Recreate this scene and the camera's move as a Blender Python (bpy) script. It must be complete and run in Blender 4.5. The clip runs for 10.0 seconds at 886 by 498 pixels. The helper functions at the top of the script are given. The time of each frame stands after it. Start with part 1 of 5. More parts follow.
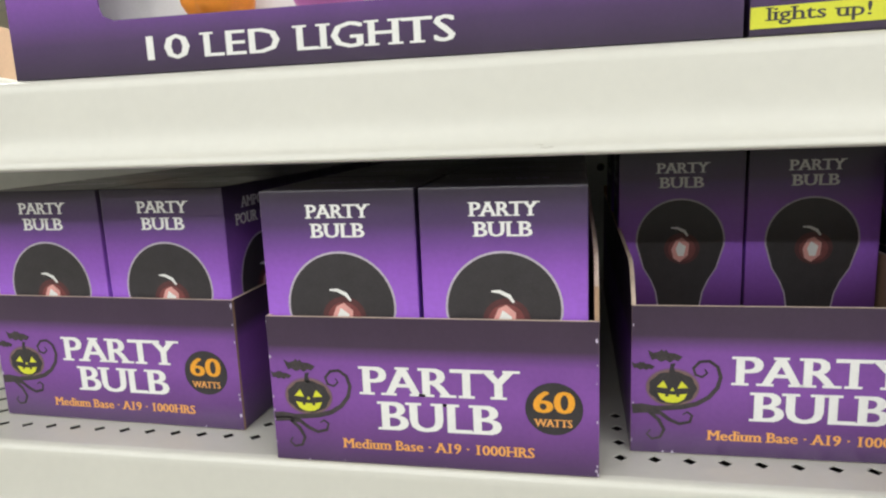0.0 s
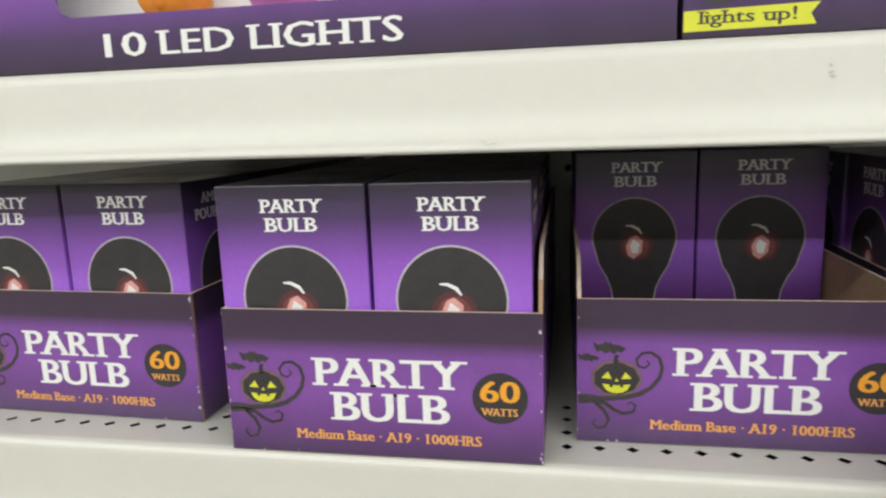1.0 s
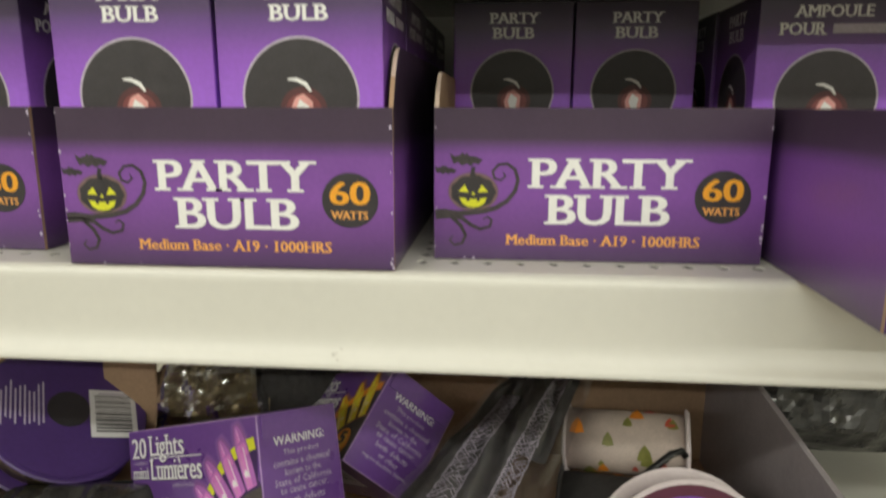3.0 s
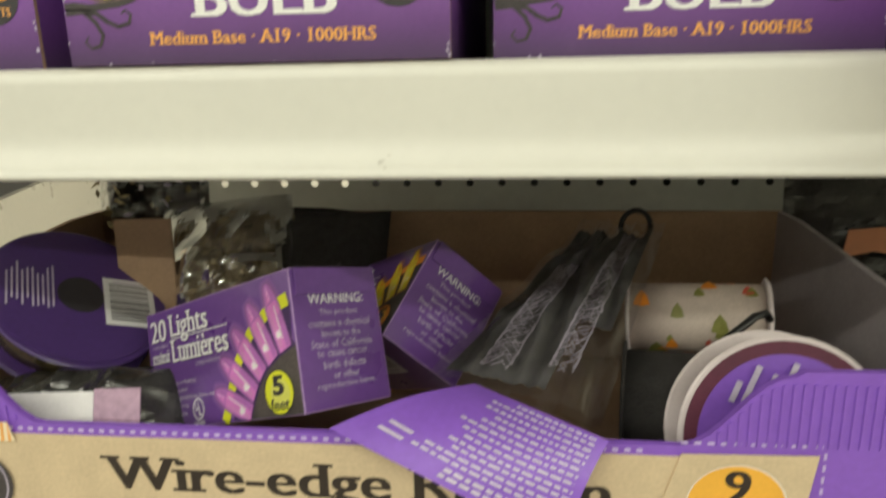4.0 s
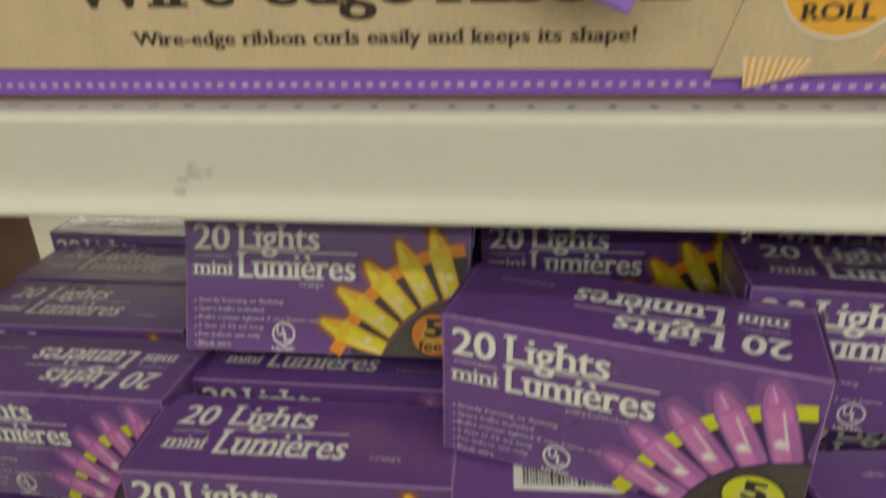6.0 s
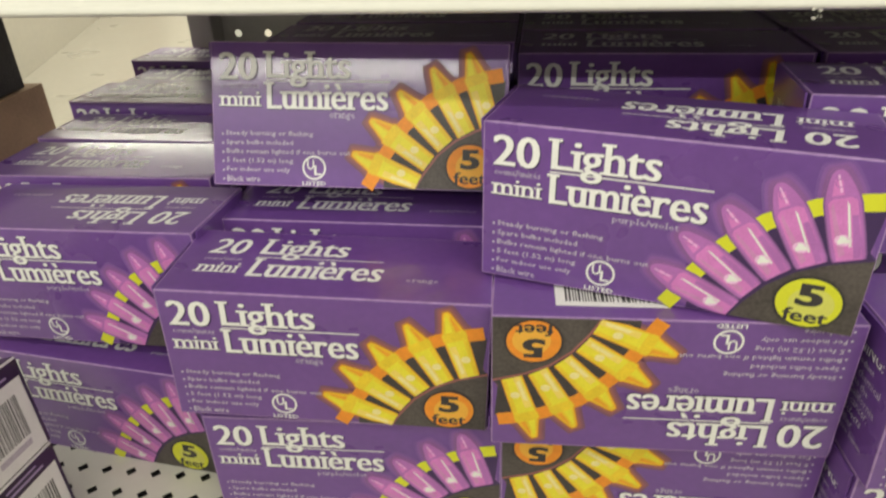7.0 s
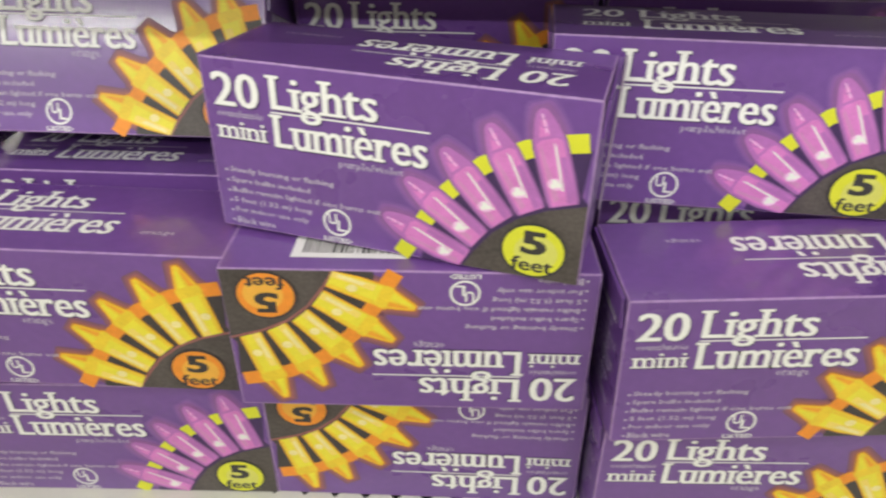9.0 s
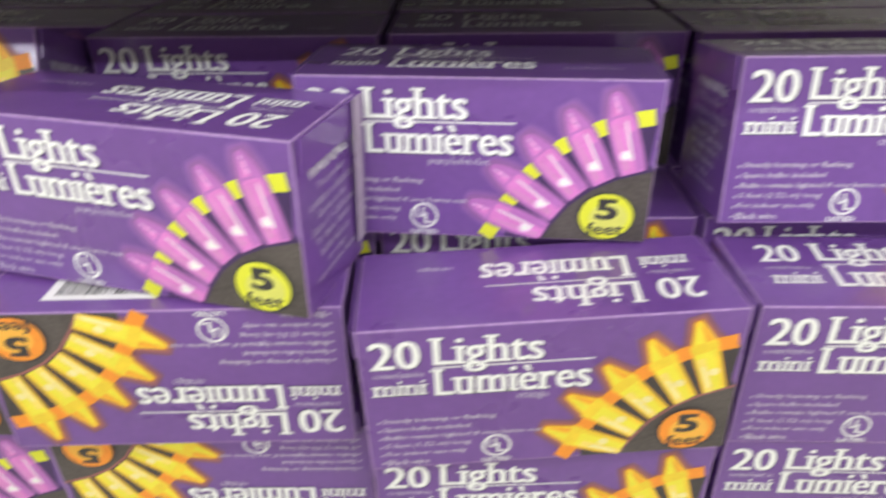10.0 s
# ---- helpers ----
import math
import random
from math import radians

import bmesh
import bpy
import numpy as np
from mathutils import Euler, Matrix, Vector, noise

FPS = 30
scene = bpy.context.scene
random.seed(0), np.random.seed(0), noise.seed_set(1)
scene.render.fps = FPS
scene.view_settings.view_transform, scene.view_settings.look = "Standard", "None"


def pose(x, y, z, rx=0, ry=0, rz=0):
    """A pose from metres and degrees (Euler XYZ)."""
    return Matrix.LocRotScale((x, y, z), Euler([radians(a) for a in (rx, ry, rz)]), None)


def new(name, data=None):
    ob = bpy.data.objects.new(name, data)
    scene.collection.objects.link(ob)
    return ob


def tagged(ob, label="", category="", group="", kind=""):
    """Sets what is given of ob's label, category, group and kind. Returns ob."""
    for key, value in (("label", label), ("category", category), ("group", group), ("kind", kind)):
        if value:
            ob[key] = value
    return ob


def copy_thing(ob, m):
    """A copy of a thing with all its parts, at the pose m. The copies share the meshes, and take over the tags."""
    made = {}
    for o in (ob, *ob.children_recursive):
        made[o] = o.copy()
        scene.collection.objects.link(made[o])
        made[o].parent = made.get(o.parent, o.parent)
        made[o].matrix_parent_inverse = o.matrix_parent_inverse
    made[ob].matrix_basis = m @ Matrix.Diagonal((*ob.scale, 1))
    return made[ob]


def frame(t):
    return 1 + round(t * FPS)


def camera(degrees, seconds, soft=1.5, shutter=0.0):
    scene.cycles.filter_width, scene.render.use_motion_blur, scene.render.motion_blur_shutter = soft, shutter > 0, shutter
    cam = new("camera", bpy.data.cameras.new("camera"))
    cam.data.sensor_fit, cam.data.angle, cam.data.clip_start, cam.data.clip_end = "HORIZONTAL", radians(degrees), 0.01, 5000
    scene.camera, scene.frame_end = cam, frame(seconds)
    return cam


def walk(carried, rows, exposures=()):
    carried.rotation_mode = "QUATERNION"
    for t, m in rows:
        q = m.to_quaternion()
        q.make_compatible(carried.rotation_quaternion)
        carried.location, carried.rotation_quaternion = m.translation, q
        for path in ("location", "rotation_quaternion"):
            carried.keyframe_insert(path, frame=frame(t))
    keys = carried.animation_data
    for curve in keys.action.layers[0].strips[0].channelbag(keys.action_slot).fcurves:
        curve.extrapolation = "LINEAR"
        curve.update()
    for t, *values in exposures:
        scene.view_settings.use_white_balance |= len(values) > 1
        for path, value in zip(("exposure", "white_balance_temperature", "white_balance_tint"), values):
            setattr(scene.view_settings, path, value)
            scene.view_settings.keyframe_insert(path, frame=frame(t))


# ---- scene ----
cam = camera(66.35, 10.0, soft=2.2, shutter=0.5)
# seconds, eye x y z, yaw, pitch, roll
ROWS = [
    (0, 0.0316, 0.0969, 1.2295, 11.60, -10.51, -2.34),
    (0.5, 0.0357, 0.0930, 1.2298, 11.54, -10.20, -2.17),
    (1, 0.0468, 0.0919, 1.2270, 10.51, -10.29, -1.95),
    (1.5, 0.0526, 0.0898, 1.2201, 9.27, -9.70, -2.15),
    (2, 0.0485, 0.0881, 1.1987, 7.03, -10.18, -1.13),
    (2.2, 0.0639, 0.0913, 1.1929, 6.80, -10.93, -0.48),
    (3.3, 0.0775, 0.0895, 1.1365, 4.75, -12.02, 0.11),
    (3.5, 0.0740, 0.1021, 1.1177, 5.43, -11.58, -0.42),
    (4, 0.0582, 0.1125, 1.0931, 6.18, -13.80, -1.13),
    (4.5, 0.0450, 0.1135, 1.0665, 6.55, -16.84, -1.16),
    (5, 0.0453, 0.1202, 1.0362, 6.91, -18.28, -1.57),
    (5.2, 0.0426, 0.1209, 1.0260, 6.10, -19.95, -1.20),
    (5.5, 0.0520, 0.1199, 1.0018, 6.88, -21.00, -1.85),
    (6, 0.0464, 0.1165, 0.9542, 7.00, -24.13, -1.46),
    (7.3, 0.0371, 0.1026, 0.9009, 8.71, -29.34, -2.30),
    (7.5, 0.0432, 0.1043, 0.8957, 8.74, -29.56, -2.38),
    (8, 0.0590, 0.1110, 0.8885, 6.90, -30.32, -1.13),
    (8.5, 0.0806, 0.1145, 0.8901, 5.91, -30.93, -0.83),
    (9, 0.1071, 0.1196, 0.8948, 3.32, -31.52, 0.30),
    (9.5, 0.1335, 0.1213, 0.8953, 1.88, -32.37, 0.59),
    (10, 0.1848, 0.1196, 0.8999, 1.65, -29.50, -1.01),
]
EXPOSURES = [(0.0, -0.28, 5880, 9), (1.0, -0.25, 5880, 9), (2.2, 0.1, 6000, 8), (3.3, -0.62, 6500, 4), (3.5, -0.72, 6550, 3), (4.0, -0.32, 6600, 1), (4.5, 0.26, 6600, 0), (5.0, -0.02, 6500, 0), (5.5, -0.48, 6600, 0), (6.0, -0.93, 6800, 2), (7.3, -0.06, 6430, 5), (8.5, -0.02, 6250, 7), (9.5, 0.03, 6020, 8), (10.0, 0.3, 5880, 9)]
walk(cam, [(t, pose(x, y, z, 90 + pitch, 0, yaw) @ pose(0, 0, 0, 0, 0, roll)) for t, x, y, z, yaw, pitch, roll in ROWS], EXPOSURES)

# ---------------------------------------------------------------- light
world = bpy.data.worlds.new("store_air")
scene.world = world
world.use_nodes = True
world.node_tree.nodes["Background"].inputs[0].default_value = (1.0, 0.97, 0.9, 1)
world.node_tree.nodes["Background"].inputs[1].default_value = 0.25


def strip_lamp(x, y, z, length, width, watts):
    data = bpy.data.lights.new("tube_light", "AREA")
    data.shape, data.size, data.size_y, data.energy = "RECTANGLE", length, width, watts
    data.color = (1.0, 0.955, 0.85)
    ob = new("tube_light", data)
    ob.matrix_world = pose(x, y, z, 0, 0, 0)
    return ob


CEILING = 3.2
LAMP_X, LAMP_Y = (-2.6, 3.0), (-6.2, -4.3, -2.4, -1.0, 1.9, 4.4, 6.8)
LAMP_WATTS = (120, 150, 80, 36, 140, 150, 150)
for lx in LAMP_X:
    for ly, watts in zip(LAMP_Y, LAMP_WATTS):
        strip_lamp(lx, ly, CEILING - 0.09, 5.2, 0.16, watts)


# ---------------------------------------------------------------- materials
def material(name, rgb, rough=0.5, metal=0.0, coat=0.0, grain=0.12, scale=60.0, bump=0.0, bump_scale=300.0, spec=0.5, worn=0.09, coat_rough=0.08):
    """A surface with stains at two scales and fine relief."""
    m = bpy.data.materials.new(name)
    m.use_nodes = True
    nt = m.node_tree
    b = nt.nodes["Principled BSDF"]
    b.inputs["Roughness"].default_value, b.inputs["Metallic"].default_value = rough, metal
    b.inputs["Coat Weight"].default_value, b.inputs["Coat Roughness"].default_value = coat, coat_rough
    b.inputs["Specular IOR Level"].default_value = spec
    co = nt.nodes.new("ShaderNodeTexCoord")
    n1, n2 = nt.nodes.new("ShaderNodeTexNoise"), nt.nodes.new("ShaderNodeTexNoise")
    n1.inputs["Scale"].default_value, n2.inputs["Scale"].default_value = scale, scale * 9
    n1.inputs["Detail"].default_value, n2.inputs["Detail"].default_value = 3, 2
    add = nt.nodes.new("ShaderNodeMath")
    add.operation = "ADD"
    rng = nt.nodes.new("ShaderNodeMapRange")
    rng.inputs["From Min"].default_value, rng.inputs["From Max"].default_value = 0.6, 1.4
    rng.inputs["To Min"].default_value, rng.inputs["To Max"].default_value = 1 - grain, 1 + grain
    mix = nt.nodes.new("ShaderNodeVectorMath")
    mix.operation = "SCALE"
    mix.inputs[0].default_value = rgb
    for n in (n1, n2):
        nt.links.new(co.outputs["Object"], n.inputs["Vector"])
    nt.links.new(n1.outputs["Fac"], add.inputs[0])
    nt.links.new(n2.outputs["Fac"], add.inputs[1])
    nt.links.new(add.outputs[0], rng.inputs["Value"])
    nt.links.new(rng.outputs[0], mix.inputs["Scale"])
    nt.links.new(mix.outputs[0], b.inputs["Base Color"])
    r2 = nt.nodes.new("ShaderNodeMapRange")
    r2.inputs["To Min"].default_value, r2.inputs["To Max"].default_value = max(rough - worn, 0.03), min(rough + worn, 1)
    nt.links.new(n1.outputs["Fac"], r2.inputs["Value"])
    nt.links.new(r2.outputs[0], b.inputs["Roughness"])
    if bump:
        n3 = nt.nodes.new("ShaderNodeTexNoise")
        n3.inputs["Scale"].default_value = bump_scale
        nt.links.new(co.outputs["Object"], n3.inputs["Vector"])
        bp = nt.nodes.new("ShaderNodeBump")
        bp.inputs["Strength"].default_value, bp.inputs["Distance"].default_value = bump, 0.001
        nt.links.new(n3.outputs["Fac"], bp.inputs["Height"])
        nt.links.new(bp.outputs[0], b.inputs["Normal"])
    return m


def graded(name, stops, height, rough=0.35, coat=0.2):
    """Carton printed with a colour run from bottom to top; stops are (metres above the base, colour)."""
    m = material(name, (1, 1, 1), rough, coat=coat, grain=0.08, bump=0.12, bump_scale=40)
    nt = m.node_tree
    b = nt.nodes["Principled BSDF"]
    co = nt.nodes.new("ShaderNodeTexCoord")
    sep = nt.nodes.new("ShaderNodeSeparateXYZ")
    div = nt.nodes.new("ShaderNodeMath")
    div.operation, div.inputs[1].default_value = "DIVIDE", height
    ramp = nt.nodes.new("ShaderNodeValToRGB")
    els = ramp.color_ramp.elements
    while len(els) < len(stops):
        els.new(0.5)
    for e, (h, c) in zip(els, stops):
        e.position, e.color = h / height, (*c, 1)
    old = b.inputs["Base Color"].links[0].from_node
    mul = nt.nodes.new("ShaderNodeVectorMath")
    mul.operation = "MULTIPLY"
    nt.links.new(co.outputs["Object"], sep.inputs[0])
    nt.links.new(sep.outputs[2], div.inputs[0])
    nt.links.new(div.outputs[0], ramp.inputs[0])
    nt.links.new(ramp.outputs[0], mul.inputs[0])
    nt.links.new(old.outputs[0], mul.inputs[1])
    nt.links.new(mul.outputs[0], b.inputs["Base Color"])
    return m


def clear_plastic(name, gloss=0.25, tint=(0.95, 0.95, 0.97)):
    m = bpy.data.materials.new(name)
    m.use_nodes = True
    nt = m.node_tree
    out = nt.nodes["Material Output"]
    tr, gl, mx = nt.nodes.new("ShaderNodeBsdfTransparent"), nt.nodes.new("ShaderNodeBsdfGlossy"), nt.nodes.new("ShaderNodeMixShader")
    tr.inputs[0].default_value = (*tint, 1)
    gl.inputs["Roughness"].default_value = 0.13
    fr = nt.nodes.new("ShaderNodeFresnel")
    fr.inputs[0].default_value = 1.5
    add = nt.nodes.new("ShaderNodeMath")
    add.operation, add.inputs[1].default_value = "ADD", gloss * 0.3
    nt.links.new(fr.outputs[0], add.inputs[0])
    nt.links.new(add.outputs[0], mx.inputs[0])
    nt.links.new(tr.outputs[0], mx.inputs[1])
    nt.links.new(gl.outputs[0], mx.inputs[2])
    nt.links.new(mx.outputs[0], out.inputs[0])
    return m


WHITE_STEEL = material("white_enamel_steel", (0.66, 0.65, 0.60), 0.42, coat=0.5, grain=0.025, scale=26, bump=0.02, bump_scale=60, spec=0.9, worn=0.03, coat_rough=0.32)
PEG_GREY = material("pale_grey_peg_sheet", (0.775, 0.787, 0.75), 0.5, grain=0.07, scale=12)
DARK_STEEL = material("grey_peg_panel", (0.525, 0.525, 0.5), 0.5, grain=0.08, scale=12)
PURPLE = material("purple_carton", (0.162, 0.067, 0.31), 0.3, coat=0.65, grain=0.1, scale=35, bump=0.13, bump_scale=45, coat_rough=0.1)
PURPLE_WORN = material("worn_carton_edge", (0.42, 0.34, 0.46), 0.6, grain=0.3, scale=200)
DARK_PURPLE = material("dark_purple_carton", (0.035, 0.016, 0.06), 0.35, coat=0.25, grain=0.12, scale=40)
KRAFT = material("kraft_board", (0.625, 0.494, 0.331), 0.75, grain=0.12, scale=70, bump=0.15, bump_scale=500)
BROWN = material("raw_brown_board", (0.388, 0.256, 0.163), 0.8, grain=0.14, scale=50, bump=0.2, bump_scale=300)
PALE_EDGE = material("cut_board_edge", (0.625, 0.5, 0.413), 0.8, grain=0.2, scale=200)
INK_WHITE = material("white_ink", (0.86, 0.86, 0.86), 0.4, grain=0.06, scale=300)
INK_GREY = material("pale_violet_ink", (0.562, 0.5, 0.65), 0.45, grain=0.15, scale=300)
INK_BULLET = material("lilac_white_ink", (0.62, 0.56, 0.68), 0.45, grain=0.12, scale=300)
INK_FAINT = material("thin_violet_ink", (0.425, 0.325, 0.562), 0.45, grain=0.15, scale=300)
INK_BLACK = material("black_ink", (0.042, 0.038, 0.043), 0.4, grain=0.2, scale=200)
INK_BROWN = material("dark_brown_ink", (0.032, 0.022, 0.017), 0.6, grain=0.25, scale=300)
INK_ORANGE = material("orange_ink", (0.86, 0.3, 0.031), 0.45, grain=0.12, scale=300)
INK_GOLD = material("gold_ink", (0.86, 0.413, 0.112), 0.45, grain=0.15, scale=300)
INK_YELLOW = material("yellow_ink", (0.86, 0.75, 0.05), 0.4, grain=0.1, scale=200)
INK_LIME = material("lime_ink", (0.712, 0.725, 0.037), 0.4, grain=0.06, scale=200)
INK_PINK = material("pink_ink", (0.675, 0.219, 0.6), 0.4, grain=0.12, scale=160)
INK_PINK_PALE = material("pale_pink_ink", (0.86, 0.525, 0.825), 0.4, grain=0.1, scale=160)
INK_HALO = material("violet_glow_ink", (0.25, 0.106, 0.375), 0.4, grain=0.1, scale=160)
INK_HALO_WARM = material("warm_glow_ink", (0.2, 0.088, 0.15), 0.4, grain=0.1, scale=160)
INK_AMBER = material("amber_ink", (0.86, 0.625, 0.037), 0.4, grain=0.12, scale=160)
INK_AMBER_PALE = material("pale_amber_ink", (0.9, 0.78, 0.36), 0.4, grain=0.1, scale=160)
INK_AMBER_LIGHT = material("light_amber_ink", (0.9, 0.7, 0.16), 0.4, grain=0.1, scale=160)
INK_WARM_HAZE = material("warm_haze_ink", (0.26, 0.1, 0.14), 0.4, grain=0.1, scale=160)
INK_RUST = material("rust_ink", (0.42, 0.16, 0.07), 0.4, grain=0.12, scale=160)
INK_HUB = material("smoky_brown_ink", (0.085, 0.072, 0.07), 0.4, grain=0.45, scale=90)
INK_LIME_PALE = material("pale_lime_ink", (0.68, 0.68, 0.14), 0.4, grain=0.06, scale=200)
INK_VIOLET_HAZE = material("violet_haze_ink", (0.26, 0.11, 0.33), 0.4, grain=0.1, scale=160)
INK_PINK_MID = material("mid_pink_ink", (0.62, 0.27, 0.55), 0.4, grain=0.1, scale=160)
INK_CHARCOAL = material("charcoal_ink", (0.055, 0.047, 0.05), 0.4, grain=0.4, scale=120)
INK_ROSE = material("rose_ink", (0.75, 0.38, 0.36), 0.4, grain=0.1, scale=250)
INK_EMBER_DARK = material("dark_ember_ink", (0.1, 0.036, 0.04), 0.4, grain=0.2, scale=250)
INK_EMBER = material("ember_ink", (0.2, 0.06, 0.06), 0.4, grain=0.2, scale=250)
INK_PINK_DEEP = material("deep_pink_ink", (0.463, 0.163, 0.512), 0.4, grain=0.12, scale=160)
INK_VIOLET_MIST = material("violet_mist_ink", (0.194, 0.088, 0.338), 0.4, grain=0.1, scale=160)
INK_TANGERINE = material("tangerine_ink", (0.86, 0.388, 0.031), 0.45, grain=0.12, scale=300)
INK_RUST_MIST = material("rust_mist_ink", (0.338, 0.125, 0.125), 0.4, grain=0.1, scale=160)
INK_SHADE = material("deep_violet_ink", (0.055, 0.026, 0.11), 0.4, grain=0.1, scale=160)
INK_TRAY_RIM = material("dim_olive_ink", (0.2, 0.13, 0.12), 0.4, grain=0.1, scale=160)
INK_TRAY_GLOW = material("dim_violet_ink", (0.19, 0.085, 0.24), 0.4, grain=0.1, scale=160)
INK_RIM = material("silver_ink", (0.525, 0.475, 0.562), 0.35, grain=0.25, scale=700)
INK_LEAF_RED = material("leaf_red_ink", (0.55, 0.09, 0.06), 0.5, grain=0.25, scale=250)
INK_LEAF = material("leaf_ink", (0.24, 0.24, 0.06), 0.5, grain=0.3, scale=200)
BLACK_FILM = material("black_film", (0.034, 0.033, 0.032), 0.22, coat=0.4, grain=0.3, scale=60, bump=0.5, bump_scale=90)
BRONZE_FILM = material("bronze_foil", (0.24, 0.19, 0.1), 0.3, metal=0.5, grain=0.5, scale=90, bump=0.6, bump_scale=120)
# black for cloth and cartons, and for shade painted into openings
CLOTH_AND_SHADE_BLACK = material("cloth_and_shade_black", (0.045, 0.042, 0.042), 0.85, grain=0.4, scale=200, bump=0.6, bump_scale=700)
BLACK_WIRE = material("black_wire", (0.012, 0.012, 0.012), 0.4)
WHITE_PAPER = material("white_label_paper", (0.825, 0.812, 0.825), 0.6, grain=0.06, scale=100)
SPOOL_WHITE = material("white_spool_plastic", (0.775, 0.688, 0.7), 0.4, grain=0.06)
SPOOL_PURPLE = material("purple_spool_card", (0.085, 0.04, 0.195), 0.4, coat=0.2, grain=0.1, scale=40)
BRIGHT_PURPLE = material("bright_purple_board", (0.25, 0.106, 0.587), 0.4, coat=0.15, grain=0.08, scale=40)
PALE_ROSE = material("pale_rose_paper", (0.47, 0.31, 0.43), 0.5, grain=0.25, scale=300)
NET = material("dark_grey_lace", (0.085, 0.083, 0.082), 0.8, grain=0.5, scale=350, bump=0.6, bump_scale=700)
BRIGHT_DASH = material("lilac_ink", (0.562, 0.45, 0.775), 0.5, grain=0.1)
MAROON = material("maroon_ribbon", (0.13, 0.03, 0.06), 0.6, grain=0.2, scale=150)
FLORAL = material("cream_ribbon", (0.58, 0.485, 0.43), 0.7, grain=0.15, scale=120, bump=0.2, bump_scale=900)
FILM = clear_plastic("clear_film", 0.3)
INK_SUN = material("sun_orange_ink", (0.86, 0.45, 0.062), 0.5, grain=0.06, scale=100)
TAPE_CREAM = material("cream_tape_ink", (0.86, 0.725, 0.525), 0.6, grain=0.08)
GREY_LINER = material("grey_liner_board", (0.375, 0.338, 0.362), 0.7, grain=0.12)
TILE = material("cream_floor_tile", (0.338, 0.312, 0.263), 0.3, coat=0.2, grain=0.08, scale=3)
CEILING_PAINT = material("white_ceiling_tile", (0.75, 0.74, 0.7), 0.9, grain=0.05, scale=4)
STORE_WALL = material("cream_wall_paint", (0.8, 0.78, 0.68), 0.7, grain=0.05, scale=3)
LAMP_WHITE = material("lamp_housing_white", (0.8, 0.8, 0.78), 0.4)
TRAY_PRINT = graded("tray_print", [(0.0, (0.075, 0.041, 0.112)), (0.012, (0.156, 0.06, 0.25)), (0.026, (0.237, 0.085, 0.4)), (0.041, (0.206, 0.075, 0.35)), (0.0475, (0.062, 0.037, 0.075)), (0.06, (0.053, 0.033, 0.062))], 0.06)
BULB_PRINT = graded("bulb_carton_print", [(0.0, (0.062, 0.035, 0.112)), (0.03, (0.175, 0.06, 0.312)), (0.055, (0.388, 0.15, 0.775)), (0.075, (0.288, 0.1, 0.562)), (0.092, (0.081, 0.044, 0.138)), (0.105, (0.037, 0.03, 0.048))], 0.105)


# ---------------------------------------------------------------- mesh tools
def link(bm_or_mesh, name, mats, parent=None, label="", m=None, smooth=False):
    if isinstance(bm_or_mesh, bmesh.types.BMesh):
        me = bpy.data.meshes.new(name)
        bm_or_mesh.to_mesh(me)
        bm_or_mesh.free()
    else:
        me = bm_or_mesh
    for mt in mats if isinstance(mats, (list, tuple)) else [mats]:
        me.materials.append(mt)
    if smooth:
        me.polygons.foreach_set("use_smooth", [True] * len(me.polygons))
    ob = new(name, me)
    if parent:
        ob.parent = parent
    if m is not None:
        ob.matrix_basis = m
    if label:
        ob["label"] = label
    return ob


def part(name, bm, mats, parent, label="", m=None, smooth=False):
    return link(bm, name, mats, parent, label, m, smooth)


def thing(name, label, category, group="", m=None):
    ob = new(name)
    ob.empty_display_size = 0.02
    if m is not None:
        ob.matrix_basis = m
    return tagged(ob, label, category, group)


def setting(ob, label=""):
    return tagged(ob, label, "", "", "structure")


def add_box(bm, x0, x1, y0, y1, z0, z1, bevel=0.0, mat=0, m=None):
    made = bmesh.ops.create_cube(bm, size=1)["verts"]
    bmesh.ops.transform(bm, verts=made, matrix=Matrix.Translation(((x0 + x1) / 2, (y0 + y1) / 2, (z0 + z1) / 2)) @ Matrix.Diagonal((x1 - x0, y1 - y0, z1 - z0, 1)))
    faces = list({f for v in made for f in v.link_faces})
    for f in faces:
        f.material_index = mat
    if bevel:
        edges = list({e for v in made for e in v.link_edges})
        r = bmesh.ops.bevel(bm, geom=edges, offset=bevel, segments=2, affect="EDGES", profile=0.6)
        made = list({v for f in r["faces"] for v in f.verts} | {v for v in made if v.is_valid})
        for f in r["faces"]:
            f.material_index = mat
    if m is not None:
        bmesh.ops.transform(bm, verts=[v for v in made if v.is_valid], matrix=m)
    return made


def box_bm(x0, x1, y0, y1, z0, z1, bevel=0.0):
    bm = bmesh.new()
    add_box(bm, x0, x1, y0, y1, z0, z1, bevel)
    return bm


def prism(outline, depth):
    """A plate with that outline in x and z, from y = 0 back to depth."""
    bm = bmesh.new()
    a = [bm.verts.new((x, 0, z)) for x, z in outline]
    b = [bm.verts.new((x, depth, z)) for x, z in outline]
    bm.faces.new(a)
    bm.faces.new(b[::-1])
    for i in range(len(a)):
        j = (i + 1) % len(a)
        bm.faces.new((a[j], a[i], b[i], b[j]))
    bmesh.ops.recalc_face_normals(bm, faces=bm.faces)
    return bm


